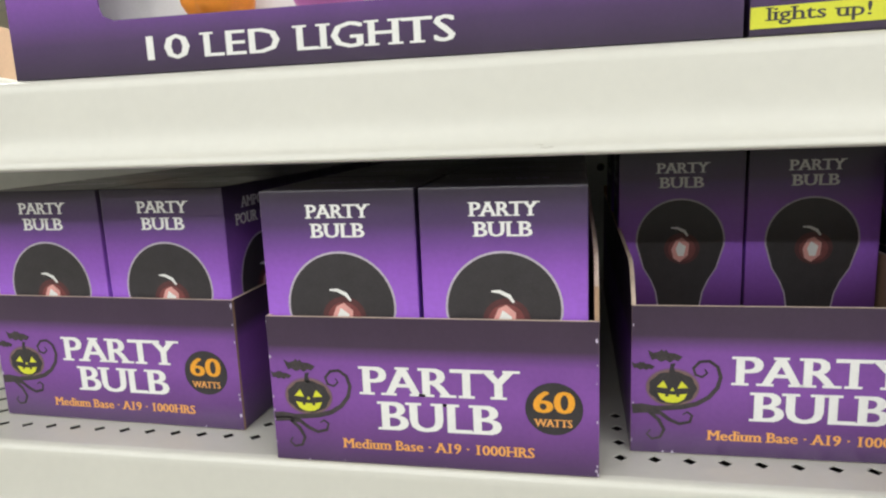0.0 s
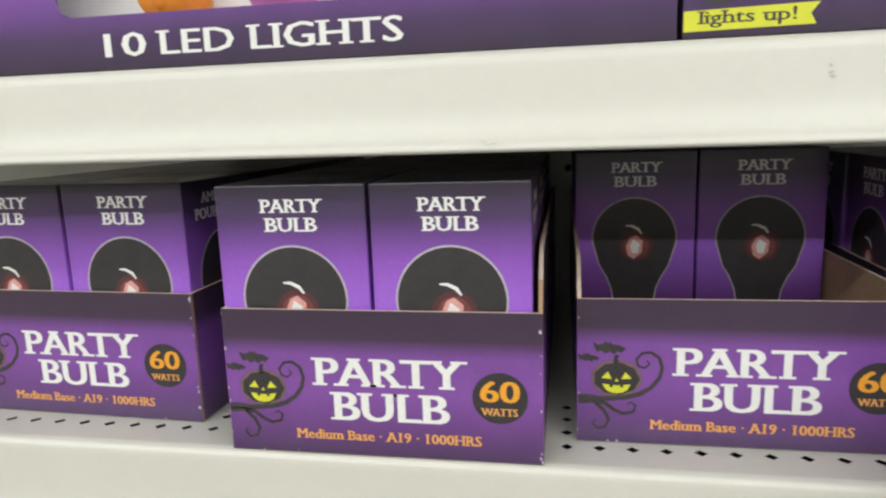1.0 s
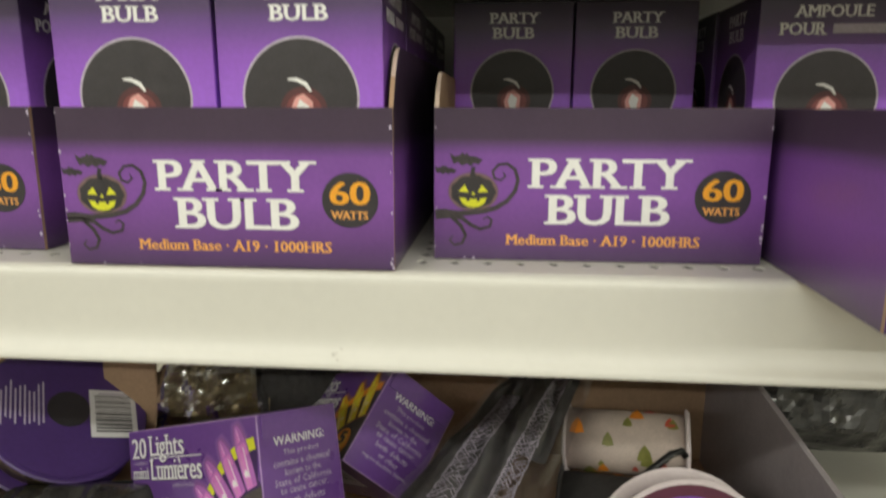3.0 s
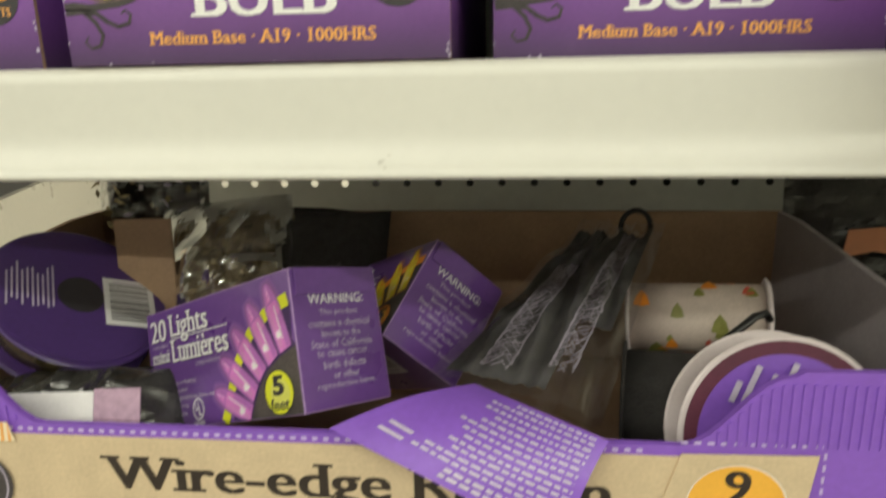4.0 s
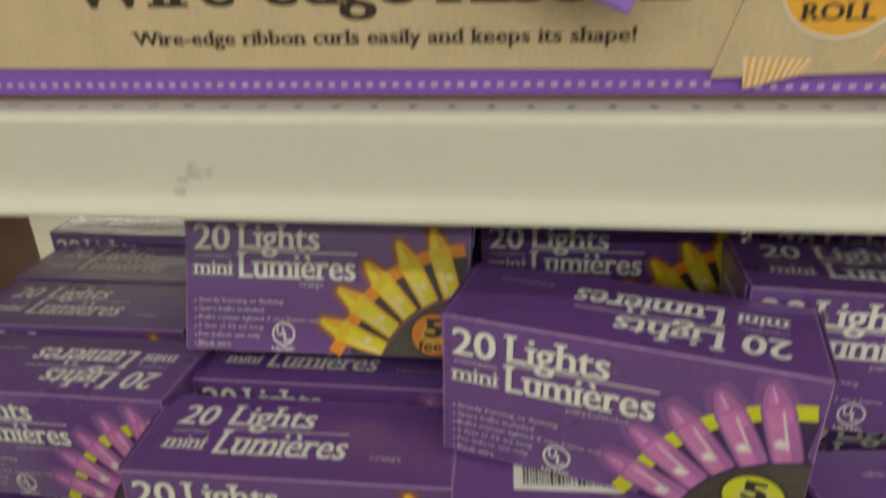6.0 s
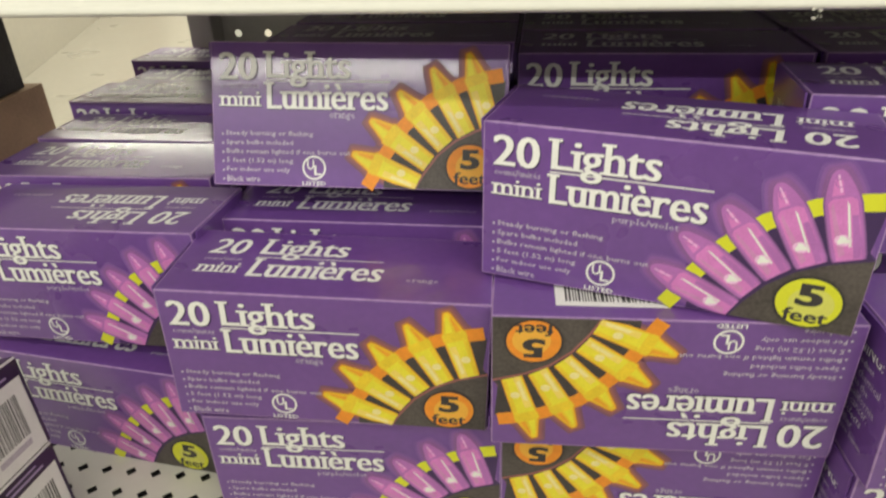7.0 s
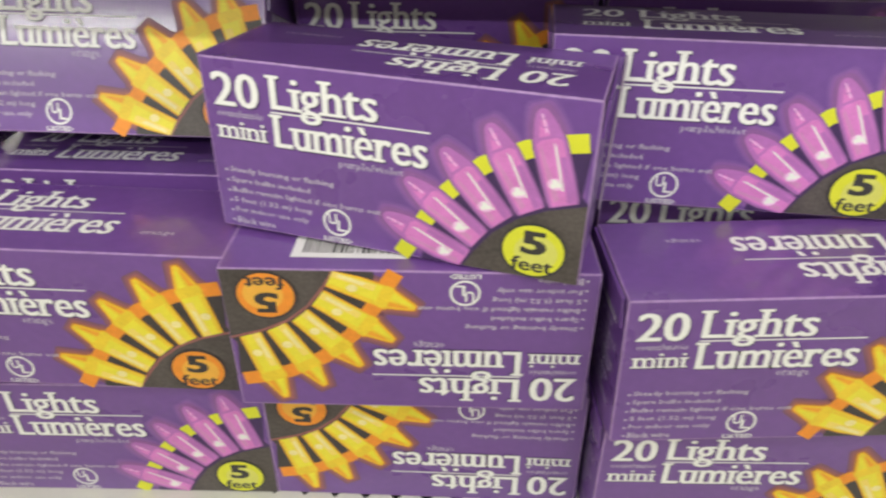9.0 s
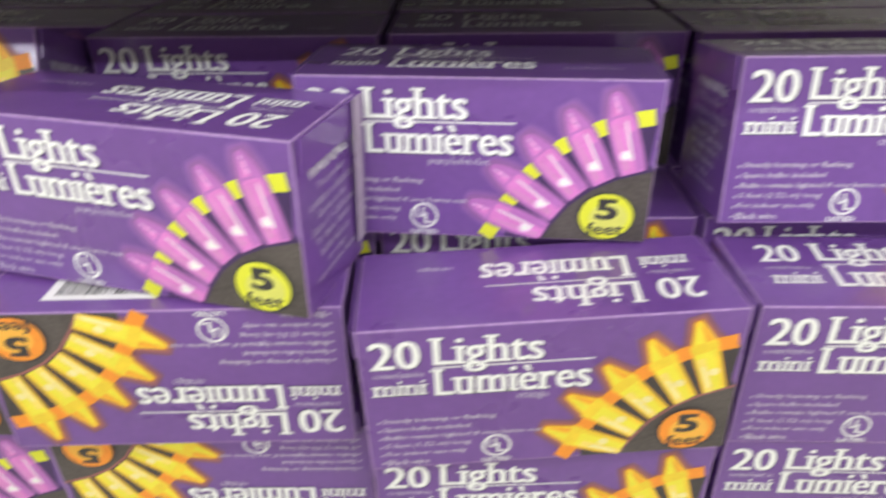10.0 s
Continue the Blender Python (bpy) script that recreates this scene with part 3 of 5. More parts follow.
# ---------------------------------------------------------------- top shelf: boxes of string lights
def window_box(x0, x1, y, z, high, deep):
    ob = thing("string_light_box", "purple carton of string lights with a cut-out window", "carton", "", pose(x0, y, z))
    w = x1 - x0
    wx0, wx1, wz0 = 0.040, w - 0.077, 0.0200
    bm = bmesh.new()
    add_box(bm, 0, w, 0, 0.001, 0, wz0)
    add_box(bm, 0, w, 0, 0.001, high - 0.02, high)
    add_box(bm, 0, wx0, 0, 0.001, wz0, high - 0.02)
    add_box(bm, wx1, w, 0, 0.001, wz0, high - 0.02)
    for cx, sx in ((wx0, 1), (wx1, -1)):
        bm.faces.new([bm.verts.new(p) for p in ((cx, 0, wz0), (cx + sx * 0.006, 0, wz0), (cx + sx * 0.0018, 0, wz0 + 0.0018), (cx, 0, wz0 + 0.006))])
    bmesh.ops.remove_doubles(bm, verts=bm.verts, dist=0.00001)
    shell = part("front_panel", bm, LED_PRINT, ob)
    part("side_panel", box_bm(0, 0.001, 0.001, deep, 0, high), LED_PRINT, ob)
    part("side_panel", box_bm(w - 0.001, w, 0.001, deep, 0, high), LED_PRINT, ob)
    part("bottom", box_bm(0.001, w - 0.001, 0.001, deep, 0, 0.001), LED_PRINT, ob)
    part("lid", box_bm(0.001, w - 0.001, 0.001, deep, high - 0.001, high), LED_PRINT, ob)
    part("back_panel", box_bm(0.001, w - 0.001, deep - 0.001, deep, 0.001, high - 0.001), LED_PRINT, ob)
    part("inner_tray", box_bm(0.004, w - 0.004, 0.03, 0.034, 0.003, high - 0.004), WHITE_PAPER, ob, "white inner tray")
    part("inner_floor", box_bm(0.004, w - 0.004, 0.003, 0.03, wz0 - 0.004, wz0 - 0.003), WHITE_PAPER, ob)
    a = Art()
    a.text("10", (-0.127 - x0) * 1000, 4.6, (-0.110 - x0) * 1000, 13.4, INK_WHITE, 1, 0.0, slab=False, fat=0.4)
    a.text("LED LIGHTS", (-0.1035 - x0) * 1000, 4.6, (-0.010 - x0) * 1000, 13.4, INK_WHITE, 1, 0.0, fat=0.38)
    a.put("title_print", shell, "front", (0, 0, 0))
    for bx, mat, nm in ((-0.105, INK_ORANGE, "orange"), (-0.060, INK_PINK, "purple"), (-0.02, SPOOL_WHITE, "clear")):
        bm = bmesh.new()
        bmesh.ops.create_uvsphere(bm, u_segments=32, v_segments=12, radius=0.0135)
        for v in bm.verts:
            ang = math.atan2(v.co.y, v.co.x)
            k = 1 + 0.09 * math.cos(8 * ang)
            v.co.x, v.co.y, v.co.z = v.co.x * k, v.co.y * k, v.co.z * 0.78
        part("pumpkin_lamp", bm, mat, ob, nm + " pumpkin-shaped lamp cover", pose(bx - x0, 0.016, wz0 + 0.0074), smooth=True)
    return ob


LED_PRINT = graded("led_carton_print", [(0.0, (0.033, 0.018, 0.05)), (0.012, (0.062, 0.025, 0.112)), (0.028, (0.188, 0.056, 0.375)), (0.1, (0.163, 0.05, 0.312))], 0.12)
window_box(-0.186, 0.0825, 0.3345, 1.2525, 0.12, 0.1)
sign = thing("light_up_box", "dark purple carton with a yellow printed ribbon", "carton", "", pose(0.0845, 0.336, 1.2525))
shell = part("body", box_bm(0, 0.15, 0, 0.1, 0, 0.11, 0.0006), LED_PRINT, sign)
a = Art()
a.poly([(0.3, 2.2), (41, 2.8), (39.3, 6.2), (42, 9.6), (0.3, 8.8)], INK_LIME, 0)
a.text("lights up!", 5.5, 3.2, 35, 8.6, INK_BLACK, 1, 0.0, fat=0.12)
a.stroke([(6, 13), (10, 11), (15, 12), (19, 15), (22, 12.5), (27, 12)], 1.6, INK_BLACK, 0)
a.put("ribbon_print", shell, "front", (0, 0, 0))

# ---------------------------------------------------------------- bulb shelf: trays of bulb cartons
TW, TH, TD = 0.1255, 0.0588, 0.262


def bulb_carton():
    ob = thing("bulb_carton", "glossy purple and black carton for a single light bulb", "carton", "bulb cartons")
    w, h = 0.0600, 0.105
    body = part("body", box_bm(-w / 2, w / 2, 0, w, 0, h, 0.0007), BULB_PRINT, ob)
    for face, o in (("front", (-w / 2, 0, 0)), ("right", (w / 2, 0, 0)), ("left", (-w / 2, w, 0)), ("back", (w / 2, w, 0))):
        a = Art()
        if face in ("front", "back"):
            a.text("PARTY", 18.9, 94.4, 42.6, 99.5, INK_WHITE, 1, 0.0, fat=0.24)
            a.text("BULB", 20.4, 87.0, 40.6, 92.4, INK_WHITE, 1, 0.0, fat=0.26)
        else:
            a.text("AMPOULE", 14.5, 94.6, 45.5, 99.4, INK_WHITE, 1, 0.0, fat=0.2)
            a.text("POUR", 9, 87.4, 27, 92.4, INK_WHITE, 1, 0.0, fat=0.24)
            a.rect(30, 88.0, 51, 91.8, INK_RIM, 1)

        def shape(grow):
            pts = [((20.6 + grow) * math.sin(radians(q)), (20.6 + grow) * math.cos(radians(q))) for q in range(0, 100, 8)]
            pts += [(17.2 + grow * 0.8, -14), (13.4 + grow * 0.8, -20.5), (11.0 + grow * 0.8, -26.5), (9.8 + grow * 0.8, -34)]
            return [(30 + x, 60.4 + y) for x, y in pts] + [(30 - x, 60.4 + y) for x, y in pts[:0:-1]]

        a.poly(shape(0.8), INK_RIM, 0)
        a.poly(shape(0.0), INK_BLACK, 1)
        a.disc(31.0, 56.4, 8.6, 8.0, INK_EMBER_DARK, 2, 22)
        a.disc(31.0, 56.0, 6.6, 6.2, INK_EMBER, 3, 20)
        a.poly([(26, 56), (28, 60.5), (31, 62), (34.5, 59), (34, 53), (30, 49.5), (27, 51.5)], INK_ROSE, 4)
        a.poly([(28.0, 56.2), (29.6, 60), (33, 57.5), (32, 52.5), (29.2, 52.6)], INK_WHITE, 5)
        a.stroke([(25.6, 67.0), (28.6, 66.9), (32.0, 65.3), (33.8, 62.8)], [0.6, 1.3, 1.5, 0.8], INK_WHITE, 4)
        a.put("bulb_print", body, face, o)
    a = Art()
    a.text("PARTY BULB", 14, 26, 46, 32, INK_FAINT, 0, 0.01)
    a.put("lid_print", body, "top", (-w / 2, 0, h))
    return ob


def tray_art():
    a = Art()
    a.text("PARTY", 34.2, 28.6, 91.4, 39.9, INK_WHITE, 2, 0.0, 3, fat=0.55)
    a.text("BULB", 41.0, 14.4, 85.8, 26.0, INK_WHITE, 2, 0.0, 3, fat=0.6)
    a.text("Medium Base \u00b7 A19 \u00b7 1000HRS", 24.6, 6.2, 98.2, 10.2, INK_GOLD, 2, 0.0, fat=0.16)
    a.disc(105.5, 25.8, 10.4, 10.1, INK_BLACK, 1)
    a.text("60", 98.4, 24.2, 112.6, 32.6, INK_TANGERINE, 2, 0.0, 3, fat=0.45, slab=False)
    a.text("WATTS", 98.6, 18.9, 112.0, 21.8, INK_GOLD, 2, 0.0, fat=0.12)
    # branch, swirl, pumpkin and bats
    a.disc(11.2, 26.9, 10.0, 7.9, INK_TRAY_GLOW, -0.2, 28)
    a.disc(11.2, 26.8, 9.5, 7.3, INK_TRAY_RIM, 0, 28)
    a.stroke([(-3.6, 18.4), (0, 18.8), (5, 18.2), (10, 18.6), (15, 19.2), (20, 20.6), (24.4, 23.4), (27.4, 27.4), (28.4, 31.6), (27.2, 35.6), (24.2, 37.8), (20.8, 37.4), (18.6, 34.8), (19.4, 32.2), (21.8, 31.4), (23.6, 33.0), (22.6, 34.6)], [2.6, 2.4, 2.2, 2, 2, 1.9, 1.7, 1.6, 1.4, 1.3, 1.2, 1.1, 1.1, 1, 0.9, 0.8, 0.5], INK_CHARCOAL, 1)
    a.stroke([(-3.4, 16.8), (2, 17.2), (7, 16.4), (10.4, 13.8), (14, 12.2), (17.8, 13.2), (18.6, 15.8), (16.8, 17.2), (15.2, 16.0)], [2, 1.8, 1.6, 1.5, 1.3, 1.2, 1, 0.8, 0.5], INK_CHARCOAL, 1)
    a.stroke([(3, 16.6), (6.4, 13.6), (8.4, 9.6), (7.0, 6.4), (4.0, 5.6), (2.0, 7.6), (3.4, 9.4)], [1.4, 1.5, 1.3, 1.1, 1, 0.8, 0.5], INK_CHARCOAL, 1)
    pump = []
    for k in range(42):
        q = 2 * math.pi * k / 42
        r = 1 + 0.035 * math.cos(9 * q)
        pump.append((11.2 + 8.6 * r * math.cos(q), 26.7 + 6.5 * r * math.sin(q)))
    a.poly(pump, INK_BLACK, 2)
    for rx in (2.6, 5.6):
        a.stroke([(11.2 + rx * math.cos(q), 26.7 + 6.1 * math.sin(q)) for q in [radians(-80 + 16 * k) for k in range(11)]], 0.35, INK_CHARCOAL, 2.5)
        a.stroke([(11.2 - rx * math.cos(q), 26.7 + 6.1 * math.sin(q)) for q in [radians(-80 + 16 * k) for k in range(11)]], 0.35, INK_CHARCOAL, 2.6)
    a.poly([(9.8, 32.4), (12.4, 32.4), (11.6, 34.8), (12.2, 36.6), (10.4, 36.4)], INK_BLACK, 2)
    a.poly([(5.4, 26.9), (9.4, 26.6), (7.9, 29.6)], INK_LIME, 3)
    a.poly([(13.0, 26.6), (17.0, 26.9), (14.5, 29.6)], INK_LIME, 3)
    a.poly([(10.4, 25.6), (12.0, 25.6), (11.2, 26.9)], INK_LIME, 3)
    a.poly([(5.8, 24.6), (8.4, 24.2), (11.2, 24.0), (14.0, 24.2), (16.6, 24.6), (15.4, 22.2), (13.4, 21.0), (11.2, 20.7), (9.0, 21.0), (7.0, 22.2)], INK_LIME, 3)
    for tx in (8.6, 12.6):
        a.rect(tx, 23.2, tx + 1.2, 24.6, INK_BLACK, 3.5)
    for bx, by, k in ((7.6, 39.0, 1.05), (-0.2, 35.0, 0.72)):
        a.poly([(max(bx + k * x, -3.8), by + k * y) for x, y in ((-5.4, 2.6), (-3.4, 1.4), (-1.4, 2.0), (-0.6, 2.9), (0.2, 2.0), (1.0, 2.7), (1.8, 1.6), (4.2, 1.4), (6.8, 0.2), (5.2, -1.6), (3.8, -1.0), (2.4, -2.2), (1.0, -1.2), (-0.8, -2.0), (-2.4, -0.8), (-3.8, -1.4), (-4.6, 0.4))], INK_CHARCOAL, 1)
    return a


def tray(left_up, right_up, label):
    """Open-topped display tray; its side walls may rise above the front."""
    ob = thing("bulb_tray", label, "display tray", "bulb display trays")
    t = 0.0016

    def both(bm, test):
        for f in bm.faces:
            f.normal_update()
            f.material_index = test(f)
        return bm

    def wall_mats(f, out):
        return 0 if f.normal.dot(Vector(out)) > 0.5 else 2 if f.normal.z > 0.5 else 1

    bm = box_bm(0, TW, 0, t, 0, TH)
    face = part("front", both(bm, lambda f: wall_mats(f, (0, -1, 0))), [TRAY_PRINT, BROWN, PALE_EDGE], ob)
    bm = box_bm(0, TW, TD - t, TD, 0, TH + 0.02)
    part("back", both(bm, lambda f: wall_mats(f, (0, 1, 0))), [TRAY_PRINT, BROWN, PALE_EDGE], ob)
    for x, up, out in ((0, left_up, -1), (TW - t, right_up, 1)):
        pts = [(t, 0), (TD - t, 0), (TD - t, TH + up)]
        pts += [(0.024 - 0.0224 * q / 8, TH + up * (1 - (q / 8) ** 2.4)) for q in range(9)] if up else [(t, TH)]
        bm = bmesh.new()
        a = [bm.verts.new((x, y, z)) for y, z in pts]
        b = [bm.verts.new((x + t, y, z)) for y, z in pts]
        bm.faces.new(a)
        bm.faces.new(b[::-1])
        for i in range(len(a)):
            j = (i + 1) % len(a)
            bm.faces.new((a[j], a[i], b[i], b[j]))
        bmesh.ops.recalc_face_normals(bm, faces=bm.faces)
        part("side", both(bm, lambda f: wall_mats(f, (out, 0, 0))), [TRAY_PRINT, BROWN, PALE_EDGE], ob)
    part("bottom", box_bm(t, TW - t, t, TD - t, 0.0003, 0.0015), BROWN, ob)
    # rubbed board showing along the corners and the foot
    rub, rr = tray_art(), random.Random(len(label))
    for k in range(16):
        side = rr.choice((0, 1, 1, 2))
        u, s = rr.random(), rr.uniform(0.25, 0.9)
        x, y = (-4 + 0.9 * rr.random(), 58 * u) if side == 0 else (1000 * TW - 4 - 0.9 * rr.random(), 58 * u * u) if side == 1 else (125 * u - 4, 0.8 * rr.random())
        rub.poly([(min(max(x + s * rr.uniform(0.4, 1) * math.cos(q), -3.95), 1000 * TW - 4.05), min(max(y + 1.6 * s * rr.uniform(0.4, 1) * math.sin(q), 0.05), 58.6)) for q in (0, 1.1, 2.2, 3.3, 4.4, 5.4)], INK_GREY, 4)
    rub.put("front_print", face, "front", (0.0040, 0, 0))
    return ob


BZ = 1.1004
carton0 = bulb_carton()
first = [True]


def put_bulb(x, y, z, yaw=0.0, lean=0.0):
    m = pose(x, y, z, lean, 0, yaw)
    if first[0]:
        carton0.matrix_basis, first[0] = m, False
        return carton0
    return copy_thing(carton0, m)


def row_of_bulbs(x0, y0, yaw, rows, start, lift=0.0):
    rnd = random.Random(int(1000 * (x0 + 2)))
    m = pose(x0, y0, BZ, 0, 0, yaw)
    for j in range(start, rows):
        for i in (0, 1):
            p = m @ Vector((0.0324 + i * 0.0612 + rnd.uniform(-0.0004, 0.0004), 0.0035 + j * 0.0622, 0.0017 + lift))
            put_bulb(*p, yaw + rnd.uniform(-0.9, 0.9))


tray(0.0, 0.0, "purple and black display tray full of bulb cartons").matrix_basis = pose(-0.2385, 0.3565, BZ, 0, 0, -2)
row_of_bulbs(-0.2385, 0.3565, -2, 4, 0)
tray(0.0, 0.022, "purple display tray full of bulb cartons at the shelf edge").matrix_basis = pose(-0.0872, 0.3302, BZ, 0, 0, 0)
row_of_bulbs(-0.0892, 0.3302, 0, 4, 0)
tray(0.014, 0.0, "purple and black display tray with the front row of cartons gone").matrix_basis = pose(0.0508, 0.3522, BZ, 0, 0, 0.3)
row_of_bulbs(0.0490, 0.3840, 0.3, 3, 1, 0.004)
spacer = thing("cardboard_spacer", "brown cardboard spacer lying in the tray under the bulb cartons", "cardboard", "", pose(0.0508, 0.3522, BZ + 0.0016, 0, 0, 0.3))
part("board", box_bm(0.003, TW - 0.003, 0.09, TD - 0.004, 0, 0.0038, 0.0003), BROWN, spacer)
tray(0.0, 0.0, "purple display tray pushed out over the shelf edge").matrix_basis = pose(0.1795, 0.272, BZ, 0, 0, -1.2)
for j in (2, 3):
    for i in (0, 1):
        put_bulb(0.2450 + i * 0.0612, 0.3055 + j * 0.0625, BZ + 0.0017, 89 + 0.8 * i)

# ---------------------------------------------------------------- cartons of mini lights
LW, LH, LD = 0.122, 0.0583, 0.047
BULLETS = ("Steady burning or flashing", "Spare bulbs included", "Bulbs remain lighted if one burns out", "5 feet (1.52 m) long", "For indoor use only", "Black wire")


def title(a, colour_word, x=0.0, y=0.0, k=1.0, slant=0.0):
    def t(s, x0, y0, x1, y1, mat, bold=0.0, fine=3, fat=0.34):
        if mat is INK_WHITE:
            a.text(s, x + k * x0 + 0.45, y + k * y0 - 0.45, x + k * x1 + 0.45, y + k * y1 - 0.45, INK_SHADE, 0.2, bold, fine, slant, fat=fat)
        a.text(s, x + k * x0, y + k * y0, x + k * x1, y + k * y1, mat, 1.2, bold, fine, slant, fat=fat)

    t("20", 4.0, 43.2, 19.2, 54.0, INK_WHITE, fat=0.42)
    t("Lights", 23.8, 40.6, 58.0, 54.6, INK_WHITE)
    t("mini", 4.2, 32.6, 20.2, 38.4, INK_WHITE, 0.0, 2, 0.14)
    t("Lumi\u00e8res", 23.8, 31.6, 73.4, 42.4, INK_WHITE)
    a.rect(x + k * 23.2, y + k * 42.75, x + k * 74.4, y + k * 43.25, INK_WHITE, 1.7)
    t("count/unit\u00e9s", 4.2, 39.9, 20.2, 42.0, INK_GREY, 0.0, 1, 0.0)
    t(colour_word, 45 if len(colour_word) > 8 else 49.5, 27.4, 60 if len(colour_word) < 8 else 66, 30.4, INK_GREY, 0.0, 1, 0.0)


def bulb_shape(base, tip, wide, kind, grow=0.0):
    """Outline of a printed lamp from its socket to its tip, grown outwards by so many millimetres."""
    b, t = Vector(base), Vector(tip)
    d = t - b
    n = Vector((-d.y, d.x)).normalized()
    t += d.normalized() * grow
    d = t - b
    if kind == "violet":
        prof = [(0, 0.86), (0.06, 0.95), (0.3, 1.0), (0.62, 1.0), (0.72, 0.92), (0.82, 0.76), (0.91, 0.56), (0.97, 0.38), (1.0, 0.14)]
    else:
        prof = [(0, 0.84), (0.3, 0.92), (0.6, 1.0), (0.61, 1.06), (0.68, 1.06), (0.71, 0.86), (0.86, 0.52), (0.96, 0.3), (1.0, 0.14)]
    return [tuple(b + d * s + n * (w * wide / 2 + grow)) for s, w in prof] + [tuple(b + d * s - n * (w * wide / 2 + grow)) for s, w in prof[::-1]], b, d, n


def front_art(kind):
    a = Art()
    title(a, "purple/violet" if kind == "violet" else "orange")
    for i, s in enumerate(BULLETS):
        y = 20.2 - i * 3.72
        a.text(s, 5.8, y, 5.8 + 1.42 * len(s), y + 2.5, INK_BULLET, 1, 0.008, 1, slab=False)
        a.disc(4.4, y + 1.0, 0.5, 0.5, INK_GREY, 1, 8)
    a.ring(43.0, 8.0, 5.0, 0.8, INK_WHITE, 1)
    a.text("U", 40.0, 7.2, 43.0, 11.2, INK_WHITE, 1, 0.02, 2, slab=False)
    a.text("L", 43.0, 5.0, 46.0, 9.0, INK_WHITE, 1, 0.02, 2, slab=False)
    a.text("LISTED", 38.0, 0.7, 48.0, 2.5, INK_WHITE, 1, 0.02, 1, slab=False)
    bases = [(86.2, 2.6), (90.6, 10.8), (97.2, 18.0), (105.6, 23.0), (114.8, 26.4)]
    tips = [(59.2, 14.2), (66.6, 27.8), (78.0, 39.2), (91.4, 48.4), (105.8, 54.4)]
    arc = [(65.0, 0.5), (67.2, 4), (71.6, 12.5), (80.2, 25.5), (90.6, 35.6), (103, 42.2), (114, 45.2), (119.6, 46.2)]
    rim_line = [(85.0, 0.4), (88.6, 6.6), (94.2, 14.2), (101.4, 20.2), (110, 24.4), (121.6, 27.8)]
    if kind == "violet":
        strip, gap, disc = INK_LIME, INK_SHADE, INK_LIME
        glow = ((2.6, INK_VIOLET_MIST), (1.9, INK_HALO), (1.1, INK_VIOLET_HAZE), (0.5, INK_PINK_DEEP))
    else:
        strip, gap, disc = INK_ORANGE, INK_CHARCOAL, INK_ORANGE
        glow = ((2.6, INK_HALO_WARM), (2.0, INK_WARM_HAZE), (1.4, INK_RUST_MIST), (0.8, INK_RUST))

    def inside(pts):
        return [(min(max(x, 0.4), 121.6), min(max(y, 0.3), 57.9)) for x, y in pts]

    a.poly([(72, 0.4)] + [(x + 1.2, y - 2) for x, y in arc[2:]] + [(119.6, 30), (121.6, 27.8), (121.6, 0.4)], gap, 0)
    a.poly(rim_line + [(121.6, 0.4)], INK_HUB, 1)
    a.stroke(arc, 5.6, strip, 1.5)
    wide = 9.2 if kind == "violet" else 8.4
    for b, t in zip(bases, tips):
        for layer, (grow, ink) in enumerate(glow):
            a.poly(inside(bulb_shape(b, t, wide, kind, grow)[0]), ink, -1.3 + 0.3 * layer)
    for n_lamp, (b, t) in enumerate(zip(bases, tips)):
        out, o, d, n = bulb_shape(b, t, wide, kind)
        up = 2 + 0.12 * n_lamp

        def patch(pts, ink, layer):
            a.poly(inside([tuple(o + d * u + n * w) for u, w in pts]), ink, up + layer)

        if kind == "violet":
            a.poly(inside(bulb_shape(b, t, wide, kind, 0.5)[0]), INK_VIOLET_HAZE, up)
            a.poly(inside(out), INK_PINK_DEEP, up + 0.7)
            patch([(0.01, 3.3), (0.3, 3.8), (0.66, 3.8), (0.7, 2.4), (0.7, -2.4), (0.66, -3.8), (0.3, -3.8), (0.01, -3.3)], INK_PINK, 1.4)
            patch([(0.73, 2.6), (0.9, 1.4), (0.9, -0.6), (0.73, -0.6)], INK_PINK, 1.4)
            patch([(0.02, -1.2), (0.5, -2.0), (0.5, -3.6), (0.2, -3.7), (0.02, -3.1)], INK_PINK_DEEP, 2.1)
            patch([(0.05, 2.6), (0.6, 3.2), (0.66, 2.4), (0.08, 0.9)], INK_PINK_MID, 2.1)
            patch([(0.16, -1.0), (0.62, -1.7), (0.66, -1.2), (0.16, -0.3)], INK_WHITE, 2.8)
            patch([(0.76, 0.3), (0.95, 0.5), (0.95, 0.0), (0.76, -0.3)], INK_PINK_PALE, 2.1)
            a.ring(*(o + d * 0.86), 1.5, 0.4, INK_PINK_DEEP, up + 2.1, 10)
            c = o + d * 0.24 + n * 0.9
            a.disc(*c, 2.4, 1.9, INK_PINK_PALE, up + 2.8, 12)
            a.poly([(c.x + r * math.cos(q), c.y + 0.8 * r * math.sin(q)) for q, r in [(k * 0.698, (2.2, 1.2, 1.7)[k % 3]) for k in range(9)]], INK_WHITE, up + 3.5)
        else:
            a.poly(inside(bulb_shape(b, t, wide, kind, 0.45)[0]), INK_TANGERINE, up)
            a.poly(inside(out), INK_AMBER, up + 0.7)
            patch([(0.0, 3.3), (0.57, 3.7), (0.57, -3.7), (0.0, -3.3)], INK_YELLOW, 1.4)
            patch([(0.0, 3.0), (0.5, 3.4), (0.5, 0.8), (0.0, 0.4)], INK_AMBER_LIGHT, 2.1)
            patch([(0.06, 2.4), (0.4, 2.7), (0.36, 1.3), (0.08, 1.1)], INK_AMBER_PALE, 2.8)
